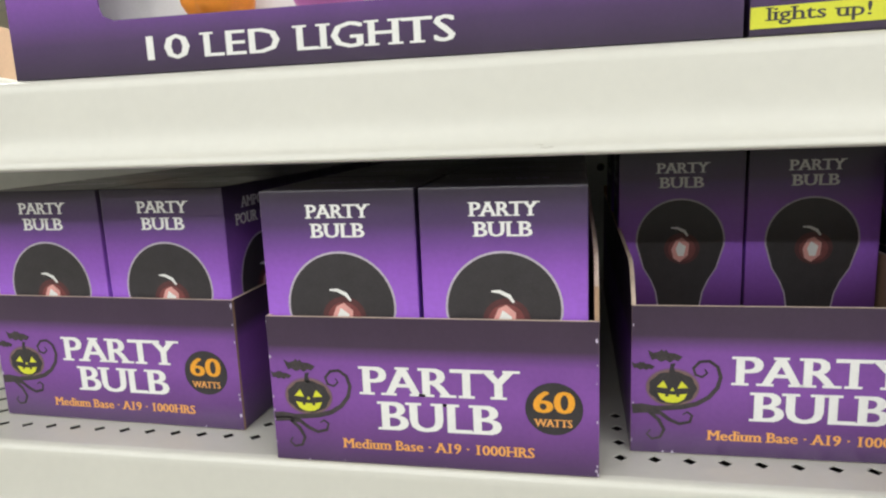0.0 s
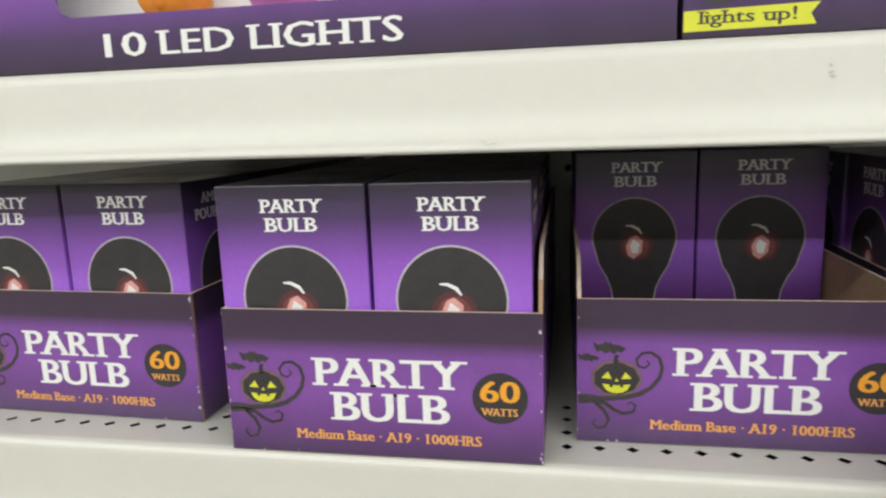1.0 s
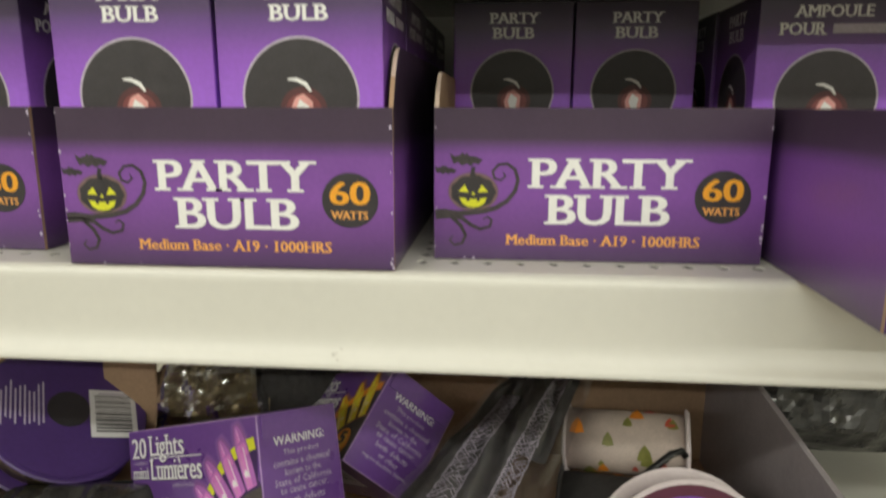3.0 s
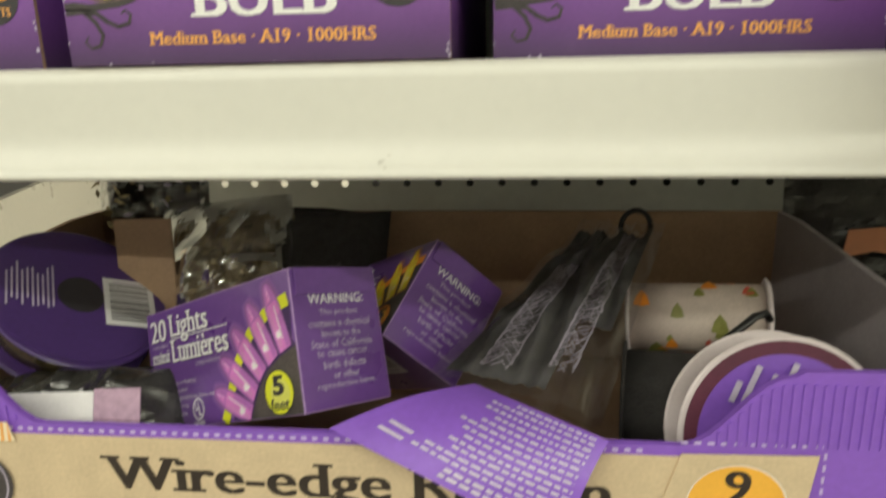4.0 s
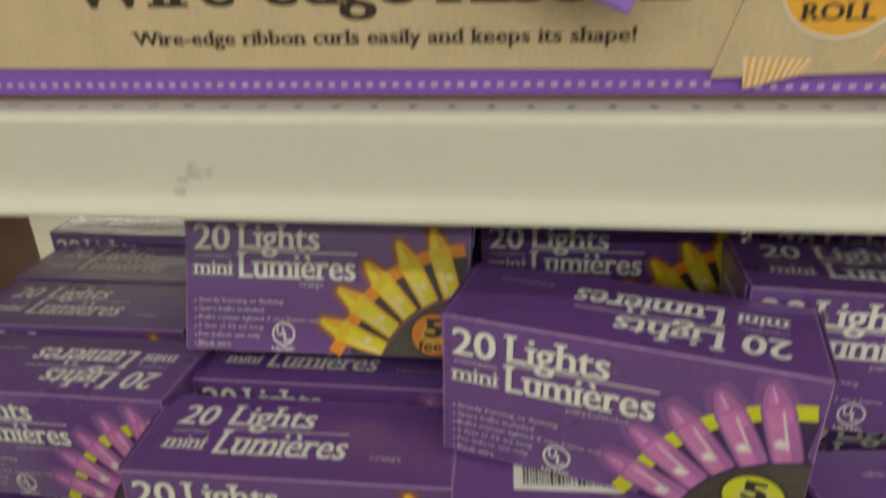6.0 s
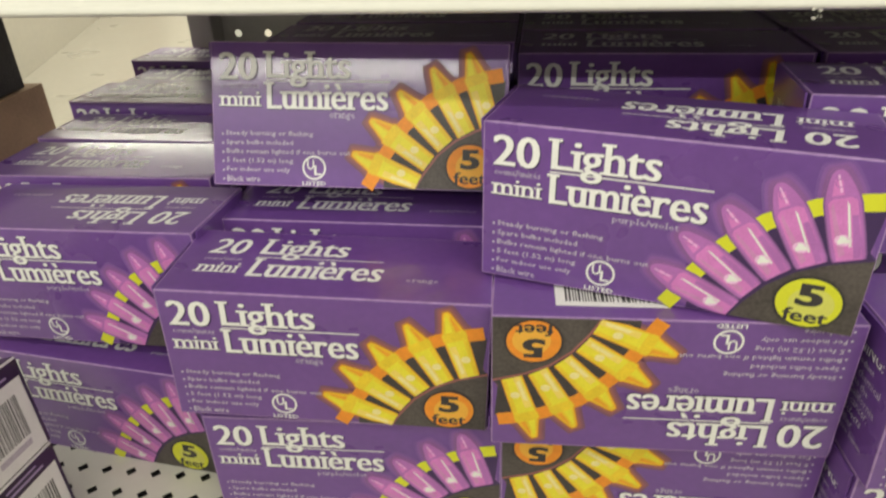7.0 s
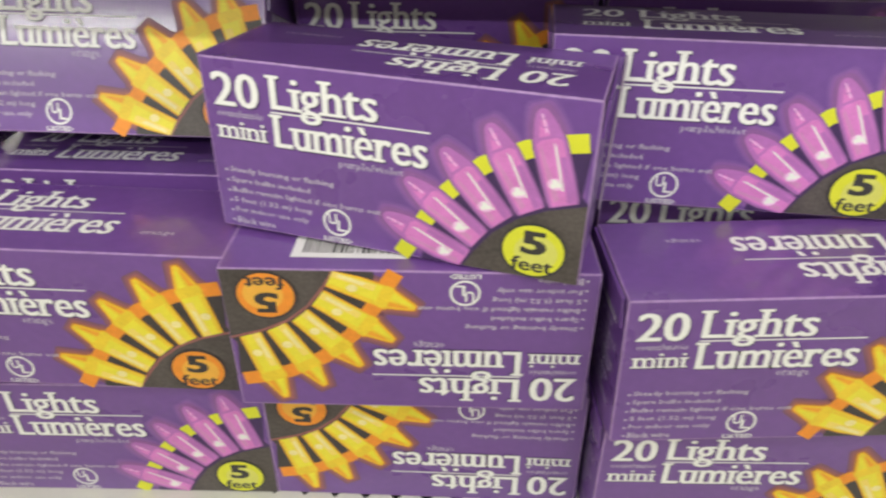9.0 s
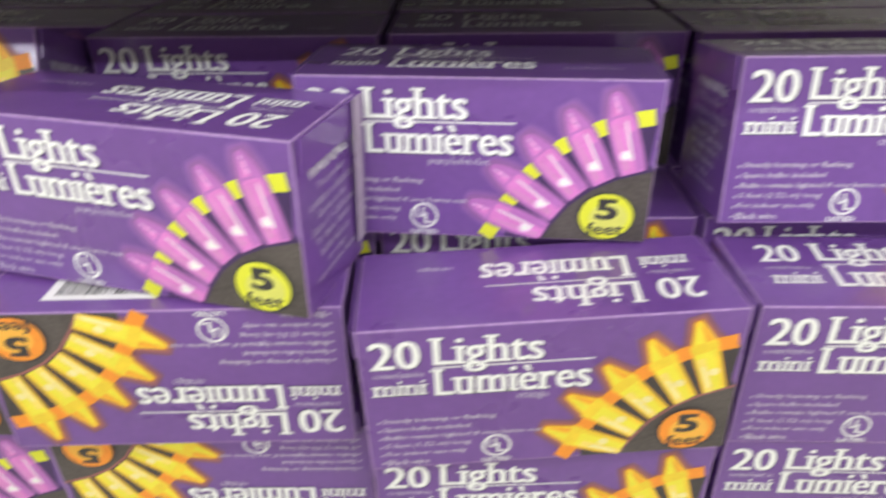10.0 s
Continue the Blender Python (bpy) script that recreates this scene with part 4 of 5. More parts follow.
            patch([(0.02, -2.2), (0.56, -2.5), (0.56, -3.7), (0.02, -3.2)], INK_AMBER, 2.1)
            patch([(0.71, 2.8), (0.94, 0.9), (0.94, 0.0), (0.71, 0.0)], INK_YELLOW, 2.1)
            patch([(0.71, -1.0), (0.9, -0.6), (0.95, -1.0), (0.71, -3.1)], INK_TANGERINE, 2.1)
            a.disc(*(o + d * 0.27 - n * 1.0), 1.8, 1.5, INK_AMBER_PALE, up + 2.8, 12)
    a.stroke(rim_line, 0.9, INK_RUST_MIST if kind == "orange" else INK_SHADE, 1.2)
    a.disc(107.4, 10.0, 10.2, 9.4, INK_BLACK, 7.0, 36)
    a.disc(107.4, 10.0, 9.4, 8.7, disc, 7.6, 36)
    a.disc(108.2, 9.6, 6.6, 6.0, INK_LIME_PALE if kind == "violet" else INK_SUN, 8.2, 28)
    a.text("5", 103.8, 8.8, 111.0, 16.8, INK_BLACK, 8.8, 0.03, 3, slab=False, fat=0.3)
    a.text("feet", 101.0, 2.8, 113.8, 7.6, INK_BLACK, 8.8, 0.01, 2, slab=False, fat=0.12)
    return a


def end_art():
    a = Art()
    a.text("WARNING:", 8, 43, 38, 47.4, INK_WHITE, 1, 0.01, 2, slab=False)
    lines = ("This product", "contains a chemical", "known to the", "State of California", "to cause cancer,", "birth defects", "or other", "reproductive harm.")
    for i, s in enumerate(lines):
        w = min(1.75 * len(s), 36)
        a.text(s, 23.5 - w / 2, 37.6 - 4.3 * i, 23.5 + w / 2, 40.8 - 4.3 * i, INK_GREY, 1, 0.0, 1, slab=False)
    return a


def light_carton(kind):
    ob = thing("light_carton", "purple carton of mini lights printed with %s bulbs" % ("pink violet" if kind == "violet" else "yellow orange"), "carton", "mini light cartons")
    bm = box_bm(0, LW, 0, LD, 0, LH, 0.00055)
    for f in bm.faces:
        f.normal_update()
        f.material_index = 0 if max(abs(c) for c in f.normal) > 0.98 else 1
    body = part("body", bm, [PURPLE, PURPLE_EDGE], ob)
    art = front_art(kind)
    art.put("front_print", body, "front", (0, 0, 0))
    art.put("back_print", body, "back", (LW, LD, 0))
    t = Art()
    t.text("20", 10, 27.6, 24, 39.5, INK_WHITE, 1, 0.0, 3, 0.12, fat=0.34)
    t.text("Lights", 30, 24.4, 64, 40.5, INK_WHITE, 1, 0.0, 3, 0.12, fat=0.34)
    t.rect(30, 25.6, 80, 26.1, INK_WHITE, 1)
    t.text("mini", 10, 13.6, 25, 20.6, INK_WHITE, 1, 0.0, 2, 0.12, fat=0.14)
    t.text("Lumi\u00e8res", 30, 11.6, 80, 25.0, INK_WHITE, 1, 0.0, 3, 0.12, fat=0.34)
    t.text("count/unit\u00e9s", 10, 22.6, 25, 25.0, INK_GREY, 1, 0.0, 1)
    t.text("orange" if kind == "orange" else "purple/violet", 90, 11.6, 102 if kind == "orange" else 110, 14.4, INK_GREY, 1, 0.0, 1)
    t.put("lid_print", body, "top", (0, 0, LH))
    b = Art()
    b.barcode(62, 16, 100, 40, 0, 5)
    b.put("barcode_print", body, "bottom", (0, LD, 0))
    e = end_art()
    e.put("warning_print", body, "right", (LW, 0, 0))
    e.put("warning_print", body, "left", (0, LD, 0))
    # tuck flaps standing a little open along the ends
    for x, s in ((0.0, -1), (LW, 1)):
        part("end_flap", box_bm(-0.0004, 0.0004, 0.002, LD - 0.002, 0.0, 0.011), PURPLE, ob, "", pose(x + s * 0.0006, 0, LH - 0.0112, 0, s * 2.5, 0))
    return ob


PURPLE_EDGE = material("rubbed_purple_edge", (0.375, 0.237, 0.5), 0.5, grain=0.35, scale=260)
MASTER = {"violet": light_carton("violet"), "orange": light_carton("orange")}
placed = {"violet": False, "orange": False}
TURNS = {"n": pose(0, 0, 0), "r": pose(LW, LD, 0, 0, 0, 180), "u": pose(LW, 0, LH, 0, 180, 0), "k": pose(0, LD, LH, 180, 0, 0)}


def put_lights(kind, how, x, y, z, yaw=0.0, roll=0.0, pitch=0.0, m=None):
    """x, y, z: the lower front corner at its smaller x; how: n upright, r turned to its back, u upside down, k both."""
    m = (pose(x, y, z, pitch, roll, yaw) if m is None else m) @ TURNS[how]
    if placed[kind]:
        return copy_thing(MASTER[kind], m)
    placed[kind] = True
    MASTER[kind].matrix_basis = m
    return MASTER[kind]


Z0, Z1, Z2 = 0.6604, 0.6604 + LH + 0.0004, 0.6604 + 2 * LH + 0.0008
Z3 = Z2 + 0.0037
# front stacks
put_lights("violet", "n", -0.0935, 0.2978, Z0, 2.7, 0.3)
put_lights("orange", "n", -0.0990, 0.2943, Z1 + 0.0045, 3.0, 2.2)
put_lights("orange", "u", 0.0285, 0.3035, Z0, 1.0)
put_lights("orange", "u", 0.0250, 0.2945, Z1, 2.0)
top_carton = put_lights("violet", "r", 0.0196, 0.3198, Z2 + 0.0014, -13.4, 0.8, -0.6)
part("open_flap", box_bm(0, 0.0007, -0.007, 0, 0.004, LH - 0.0025, 0.0002), [PURPLE_WORN], top_carton, "rubbed flap standing open at the end", TURNS["r"].inverted() @ pose(LW + 0.0006, LD - 0.0005, 0.003, 0, 1.5, 3))
put_lights("orange", "r", 0.1543, 0.2848, Z1, 3.6, -1.8)
put_lights("orange", "n", 0.1540, 0.2900, Z0, 3.0)
put_lights("violet", "n", 0.1290, 0.3420, Z3 + 0.0006, -4.2, 0.3, -0.6)
put_lights("orange", "n", 0.2800, 0.2985, Z1, -0.5)
put_lights("violet", "n", 0.2805, 0.3000, Z0, -1.0)
put_lights("orange", "n", 0.2775, 0.3380, Z3 + 0.0050, 0.0, 0.0, -6.0)
# leftmost column and its rows towards the back
put_lights("violet", "n", -0.2272, 0.3335, Z0, -6.0, 0.4)
put_lights("violet", "r", -0.2190, 0.3362, Z1 + 0.0045, -2.6, -1.6)
rnd = random.Random(7)
for j, (left, up) in enumerate(((-0.236, 0.0083), (-0.2397, 0.0094), (-0.2513, 0.0154), (-0.2464, 0.0130), (-0.2649, 0.0172))):
    y = 0.3845 + j * 0.0495
    put_lights(rnd.choice(("violet", "orange")), "n", left + 0.003, y, Z0 + 0.0002, rnd.uniform(-1, 1))
    put_lights("violet" if j % 2 else "orange", "n", left, y, Z1 + up, rnd.uniform(-1, 1), rnd.uniform(-0.5, 0.5), rnd.uniform(-0.6, 0.6))
# second and third rows behind the front stacks
pad = thing("cardboard_pad", "flat brown cardboard pad under the rear cartons", "cardboard", "", pose(0, 0, Z0))
part("board", box_bm(-0.098, 0.410, 0.352, 0.62, 0, 0.0034), BROWN, pad)
for j in range(5):
    y = 0.3535 + j * 0.0505
    for i, x in enumerate((-0.0965, 0.0290, 0.1545, 0.2800)):
        put_lights(("violet", "orange")[(i + j) % 2], "n", x + rnd.uniform(-0.001, 0.001), y, Z0 + 0.0036, 0)
        put_lights(("violet", "orange")[(i + j + 1) % 2] if (i, j) != (0, 0) else "violet", "n", x + rnd.uniform(-0.001, 0.001), y, Z1 + 0.0036, 0)
# third layer
put_lights("orange", "n", -0.0955, 0.3520, Z3 + 0.0163, 2.2, 1.2, -20.0)
for j in range(1, 4):
    put_lights("violet" if j % 2 else "orange", "n", -0.095, 0.3780 + j * 0.051, Z3, rnd.uniform(-1, 1))
for j in range(3):
    put_lights("orange", "n", 0.0290, 0.4060 + j * 0.051, Z3, rnd.uniform(-1, 1))
    put_lights("violet", "n", 0.1560, 0.4060 + j * 0.051, Z3, rnd.uniform(-1, 1))
    put_lights("violet", "n", 0.2830, 0.4030 + j * 0.051, Z3, rnd.uniform(-1, 1))

# white cartons with barcodes at the left of the bottom shelf
def barcode_carton(corner, seed):
    """corner: the upper rear corner of the labelled end, which faces along the shelf."""
    right, into, up = Vector((-0.151, 0.962, -0.227)), Vector((-0.963, -0.195, -0.184)), Vector((-0.221, 0.191, 0.956))
    w, d, h = 0.050, 0.055, 0.0400
    axes = Matrix((right, into, up)).transposed().to_4x4()
    ob = thing("barcode_carton", "white carton end with a barcode and dark purple band", "carton", "barcode cartons", Matrix.Translation(corner) @ axes)
    body = part("body", box_bm(-w, 0, 0, d, -h, 0, 0.0006), WHITE_PAPER, ob)
    a = Art()
    a.rect(0.4, 32.2, 49.6, 39.1, DARK_PURPLE, 0)
    a.rect(47.6, 0.4, 49.6, 32.2, DARK_PURPLE, 0)
    a.barcode(14, 3, 44, 30, 0, seed)
    a.rect(12, 34, 40, 35, INK_FAINT, 1)
    a.rect(16, 36.4, 36, 37.2, INK_FAINT, 1)
    a.put("label_print", body, "front", (-w, 0, -h))
    for face, o, u, v in (("right", (0, 0, -h), d, h), ("top", (-w, 0, 0), w, d)):
        a = Art()
        a.rect(0.4, 0.4, 1000 * u - 0.4, 1000 * v - 0.4, DARK_PURPLE, 0)
        a.put("side_print", body, face, o)
    return ob


barcode_carton((-0.1643, 0.2950, 0.7012), 3)
barcode_carton((-0.1733, 0.3034, 0.7398), 4)
brown = thing("brown_carton", "brown corrugated carton at the end of the shelf", "carton", "", pose(-0.3130, 0.435, 0.6604, 0, 0, 4))
part("body", box_bm(-0.12, 0, 0, 0.12, 0, 0.125, 0.001), BROWN, brown)
dark = thing("dark_carton", "dark carton lying on a brown one", "carton", "", pose(-0.3180, 0.430, 0.7862, 0, 0, 3))
part("body", box_bm(-0.11, 0, 0, 0.11, 0, 0.052, 0.001), CLOTH_AND_SHADE_BLACK, dark)

# ---------------------------------------------------------------- ribbon shelf
RZ = 0.9074
RX0, RX1, RY, RD = -0.232, 0.226, 0.3390, 0.212
ribbon = thing("ribbon_tray", "kraft brown ribbon display tray with purple corrugated border", "display tray", "", pose(0, RY, RZ))
lowz, highz = 0.0575, 0.0880
outline = [(RX0, 0.0022), (RX1, 0.0022), (RX1, highz), (0.158, highz - 0.001)]
for k in range(9):
    s = k / 8
    outline.append((0.155 - 0.037 * s, highz - 0.003 - (highz - 0.003 - lowz) * (0.5 - 0.5 * math.cos(math.pi * s)) ** 1.05))
outline.append((-0.124, lowz))
for k in range(9):
    s = k / 8
    outline.append((-0.128 - 0.034 * s, lowz + (highz - 0.003 - lowz) * (0.5 - 0.5 * math.cos(math.pi * s))))
outline.append((RX0, highz))
panel_front = part("front_panel", prism(outline, 0.003), BRIGHT_PURPLE, ribbon, "purple corrugated front panel")
part("kraft_panel", prism([(-0.1655, 0.0115), (0.1080, 0.0100), (0.1200, 0.0535), (-0.1655, 0.0530)], 0.0008), KRAFT, ribbon, "kraft printed panel", pose(0, -0.0008, 0))
part("kraft_corner", prism([(0.1040, 0.0075), (0.1590, 0.0090), (0.1600, 0.0180), (0.1650, 0.0560), (0.1180, 0.0550)], 0.0008), KRAFT, ribbon, "kraft corner label", pose(0, -0.0016, 0))
part("bottom", box_bm(RX0 + 0.003, RX1 - 0.003, 0.003, RD, 0, 0.002), BROWN, ribbon)
part("back_panel", box_bm(RX0, RX1, RD, RD + 0.003, 0, 0.103), BROWN, ribbon)
for x in (RX0, RX1 - 0.003):
    bm = bmesh.new()
    pts = [(0.003, 0), (RD, 0), (RD, 0.103), (RD - 0.03, 0.103), (0.02, highz), (0.003, highz)]
    aa = [bm.verts.new((x, y, z)) for y, z in pts]
    bb = [bm.verts.new((x + 0.003, y, z)) for y, z in pts]
    bm.faces.new(aa)
    bm.faces.new(bb[::-1])
    for i in range(len(pts)):
        j = (i + 1) % len(pts)
        bm.faces.new((aa[j], aa[i], bb[i], bb[j]))
    bmesh.ops.recalc_face_normals(bm, faces=bm.faces)
    part("side_panel", bm, GREY_LINER if x > 0 else BROWN, ribbon)
# corrugation: fine upright ribs on the raised corners
for x0, x1 in ((0.119, 0.225), (-0.231, -0.13)):
    bm = bmesh.new()
    n = int((x1 - x0) / 0.0034)
    for i in range(n):
        x = x0 + (i + 0.5) * (x1 - x0) / n
        s = min(max((abs(x) - (0.118 if x > 0 else 0.128)) / 0.036, 0), 1)
        top = lowz + (highz - 0.004 - lowz) * (0.5 - 0.5 * math.cos(math.pi * s)) - 0.0015
        if top - (lowz + 0.001) > 0.002:
            add_box(bm, x - 0.0007, x + 0.0007, -0.0006, 0.0005, lowz + 0.001, top, 0.0)
    part("corrugation", bm, BRIGHT_PURPLE, ribbon)
a = Art()
a.text("Wire-edge Ribbon", -101.8, 25.8, 93.4, 45.0, INK_BROWN, 15, 0.0, 3, fat=0.7)
a.text("Wire-edge ribbon curls easily and keeps its shape!", -82.5, 17.0, 80.5, 23.0, INK_BROWN, 15, 0.0, 2, fat=0.2)
a.put("title_print", panel_front, "front", (0, 0, 0))
a = Art()
x = -164
while x < 104:
    a.rect(x, 54.5, x + 2.1, 56.0, BRIGHT_DASH, 1)
    a.rect(x, 4.6, x + 2.1, 6.2, BRIGHT_DASH, 1)
    x += 4.3
x = 118
while x < 168:
    a.rect(x, 58.4, x + 2.4, 59.6, BRIGHT_DASH, 1)
    a.rect(x, 3.6, x + 2.1, 5.2, BRIGHT_DASH, 1)
    x += 4.6
for i in range(11):
    a.rect(167.0, 8 + 4.6 * i, 168.0, 10.6 + 4.6 * i, BRIGHT_DASH, 1)
a.put("stitch_print", panel_front, "front", (0, 0, 0))
a = Art()
a.disc(138.3, 35.2, 17.7, 16.4, WHITE_PAPER, 27, 40)
a.disc(138.2, 35.4, 17.2, 15.9, INK_SUN, 28, 40)
a.text("9", 134.2, 37.2, 142.4, 49.4, INK_BROWN, 29, 0.0, 3, fat=0.55)
a.text("FOOT", 127.6, 30.4, 148.6, 35.4, INK_BROWN, 29, 0.0, fat=0.26)
a.text("ROLL", 127.8, 24.0, 148.0, 29.0, INK_BROWN, 29, 0.0, fat=0.26)
a.put("roll_length_print", panel_front, "front", (0, 0, 0))
a = Art()


def tape(quad, n):
    a.poly(quad, TAPE_CREAM, 28)
    p = [Vector(q) for q in quad]
    for i in range(n):
        s0, s1 = (i + 0.1) / n, (i + 0.55) / n
        a.poly([tuple(p[0].lerp(p[1], s0)), tuple(p[0].lerp(p[1], s1)), tuple(p[3].lerp(p[2], min(s1 + 0.08, 1))), tuple(p[3].lerp(p[2], min(s0 + 0.08, 1)))], INK_GOLD, 29)


for quad, count in (([(114, 4.0), (131, 8.6), (133, 13.2), (112.5, 13.8)], 9), ([(148.5, 12.5), (166, 17.5), (168, 26.5), (156, 22.5)], 8), ([(-170, 48.6), (-139, 50.4), (-141, 58.6), (-170, 57.4)], 10)):
    tape(quad, count)
    a.put("tape_print", panel_front, "front", (0, 0, 0), "striped washi tape print")
    a = Art()
a.disc(-160, 31, 16.5, 14.5, INK_CHARCOAL, 27, 36)
a.ring(-160, 31, 14.5, 0.6, INK_GREY, 28)
a.disc(-158, 24, 6, 4.4, INK_SUN, 28, 20)
a.stroke([(-168, 36), (-164, 40), (-160, 36), (-156, 40), (-152, 35), (-150, 38)], 0.9, INK_GREY, 28)
a.put("badge_print", panel_front, "front", (0, 0, 0), "dark round printed badge")


# spools
def spool(m, face_mat, rim_mat, core_mat, radius, wide, label, card=0.93):
    ob = thing("ribbon_spool", label, "ribbon spool", "ribbon spools", m)
    for z0, nm in ((0.0, "flange"), (wide, "flange")):
        bm = lathe([(0.012, z0), (radius - 0.001, z0), (radius, z0 + 0.0006), (radius, z0 + 0.0012), (radius - 0.001, z0 + 0.0018), (0.012, z0 + 0.0018)], 48)
        part(nm, bm, rim_mat, ob)
    part("wound_ribbon", lathe([(radius * 0.84, 0.0018), (radius * 0.86, wide * 0.5), (radius * 0.84, wide)], 40), core_mat, ob, smooth=True)
    bm = lathe([(0.0115, wide + 0.0019), (radius * card, wide + 0.0019), (radius * card, wide + 0.0024), (0.0115, wide + 0.0024)], 48)
    part("face_card", bm, face_mat, ob)
    # flat black disc on the card, painted as the shade inside the core
    part("core_shade_disc", lathe([(0.0116, wide + 0.0026), (0.0116, wide + 0.0028)], 24), INK_BLACK, ob)
    return ob


def facing(place, normal, spin=0.0):
    q = Vector(normal).normalized().to_track_quat("Z", "Y").to_matrix().to_4x4()
    return Matrix.Translation(place) @ q @ pose(0, 0, 0, 0, 0, spin)


tip = Vector((0.642, -0.244, 0.721)).normalized()
along = Vector((0.836, 0.548, -0.05))
along = (along - tip * along.dot(tip)).normalized()
lying = Matrix.Translation((-0.185, 0.440, 0.971)) @ Matrix((along, tip.cross(along), tip)).transposed().to_4x4()
sp = spool(lying, SPOOL_PURPLE, SPOOL_PURPLE, BRONZE_FILM, 0.0455, 0.02, "purple card ribbon spool with a barcode label")
a = Art()
a.rect(11.5, -18, 38.5, 14, WHITE_PAPER, 1)
bar = random.Random(11)
y = -14.5
while y < 9.5:
    w = bar.choice((0.35, 0.5, 0.8, 1.1))
    a.rect(14.5, y, 35.5, y + w, INK_BLACK, 2)
    y += w + bar.choice((0.4, 0.6, 0.9))
a.rect(17, 10.8, 33, 12.0, INK_RIM, 2)
for i in range(10):
    lo, hi = -9 + bar.uniform(-2, 5), 15 + bar.uniform(-5, 3)
    a.rect(-35 + 2.35 * i, lo, -34.1 + 2.35 * i, hi, INK_GREY, 1)
a.put("label_print", sp, "top", (0, 0, 0.0224))
sp = spool(facing((0.166, 0.392, 0.9450), (0.04, -0.96, 0.26), 0), BRIGHT_PURPLE, SPOOL_WHITE, MAROON, 0.0425, 0.020, "white rimmed ribbon spool with a purple card face", 0.82)
part("ribbon_ring", lathe([(0.0116, 0.0217), (0.0402, 0.0217), (0.0402, 0.0220), (0.0116, 0.0220)], 48), MAROON, sp, "maroon ribbon showing round the card")
a = Art()
for i, (dx, l) in enumerate(((-22, 9), (-17, 16), (-9, 12), (-3, 17))):
    a.stroke([(dx, 16), (dx + l * 0.42, 16 + l * 0.9)], 2.4, INK_GREY, 1)
a.put("card_print", sp, "top", (0, 0, 0.0244))
sp = spool(facing((0.181, 0.438, 0.9785), (1, -0.22, 0.07), 0) @ pose(0, 0, -0.066), SPOOL_WHITE, SPOOL_WHITE, FLORAL, 0.0200, 0.064, "wide spool of cream ribbon with printed autumn leaves")
bm = bmesh.new()
rr = random.Random(3)
for i in range(24):
    ang, zz = radians(rr.uniform(60, 300)), rr.uniform(0.006, 0.058)
    c = Vector((0.0174 * math.cos(ang), 0.0174 * math.sin(ang), zz))
    q = Vector((math.cos(ang), math.sin(ang), 0)).to_track_quat("Z", "Y")
    s = rr.uniform(0.0016, 0.0042)
    vs = [bm.verts.new(c + q @ Vector((s * (1 + 0.5 * (k % 2)) * math.cos(k * 1.047), s * 0.8 * (1 + 0.5 * (k % 2)) * math.sin(k * 1.047), 0))) for k in range(6)]
    f = bm.faces.new(vs)
    f.material_index = i % 3
part("leaf_print", bm, [INK_LEAF, INK_LEAF_RED, INK_ORANGE], sp, "printed autumn leaves")
tie = [Vector(p) for p in ((0.1715, 0.4110, 0.9880), (0.1690, 0.4085, 0.9915), (0.1640, 0.4075, 0.9905), (0.1520, 0.4045, 0.9810), (0.1385, 0.4010, 0.9705), (0.1340, 0.4030, 0.9600))]
part("wire_tie", tube_bm([sp.matrix_basis.inverted() @ p for p in tie], 0.0019), BLACK_WIRE, sp, "black wire tie", smooth=True)
spool(facing((0.112, 0.428, 0.9395), (0.97, -0.2, 0.03), 0), CLOTH_AND_SHADE_BLACK, CLOTH_AND_SHADE_BLACK, CLOTH_AND_SHADE_BLACK, 0.0290, 0.052, "black ribbon roll lying under the printed one")

# cartons thrown into the tray
put_lights("violet", "n", -0.1198, 0.4043, 0.9258, -31.0, -20.7, -12.9)
put_lights("orange", "n", -0.0769, 0.4928, 0.9344, -49.4, -21.4, -46.7)


# crumpled film and bags
def crumpled(wx, wy, thick, seed, n=30, rough=0.010, freq=26.0):
    """A closed pillow of film with sharp folds."""
    bm = bmesh.new()
    bmesh.ops.create_grid(bm, x_segments=n, y_segments=n, size=0.5)
    top = list(bm.verts)
    geom = bmesh.ops.duplicate(bm, geom=list(bm.verts) + list(bm.edges) + list(bm.faces))["geom"]
    low = [g for g in geom if isinstance(g, bmesh.types.BMVert)]
    off = Vector((seed * 3.1, seed * 1.7, seed))
    for vs, s in ((top, 1), (low, -1)):
        for v in vs:
            u, w = v.co.x, v.co.y
            edge = max(0.0, 1 - (2 * abs(u)) ** 4) * max(0.0, 1 - (2 * abs(w)) ** 4)
            p = Vector((u * wx, w * wy, s)) * freq + off
            ridge = 1 - abs(noise.noise(p)) * 2.2 + 0.6 * (1 - abs(noise.noise(p * 2.3)) * 2)
            v.co = Vector((u * wx + 0.004 * noise.noise(p * 0.6), w * wy + 0.004 * noise.noise(p * 0.6 + Vector((9, 9, 9))), s * (thick / 2) * edge + rough * 0.5 * ridge * (0.25 + edge)))
    bmesh.ops.remove_doubles(bm, verts=bm.verts, dist=0.0004)
    bmesh.ops.recalc_face_normals(bm, faces=bm.faces)
    return bm


def bag(name, label, m, wx, wy, thick, seed, mat, inner=None, inner_label=""):
    ob = thing(name, label, "bag", "", m)
    part("film", crumpled(wx, wy, thick, seed), mat, ob)
    if inner:
        part("filling", crumpled(wx * 0.82, wy * 0.82, thick * 0.6, seed + 5, 24, 0.012, 40), inner, ob, inner_label)
    return ob


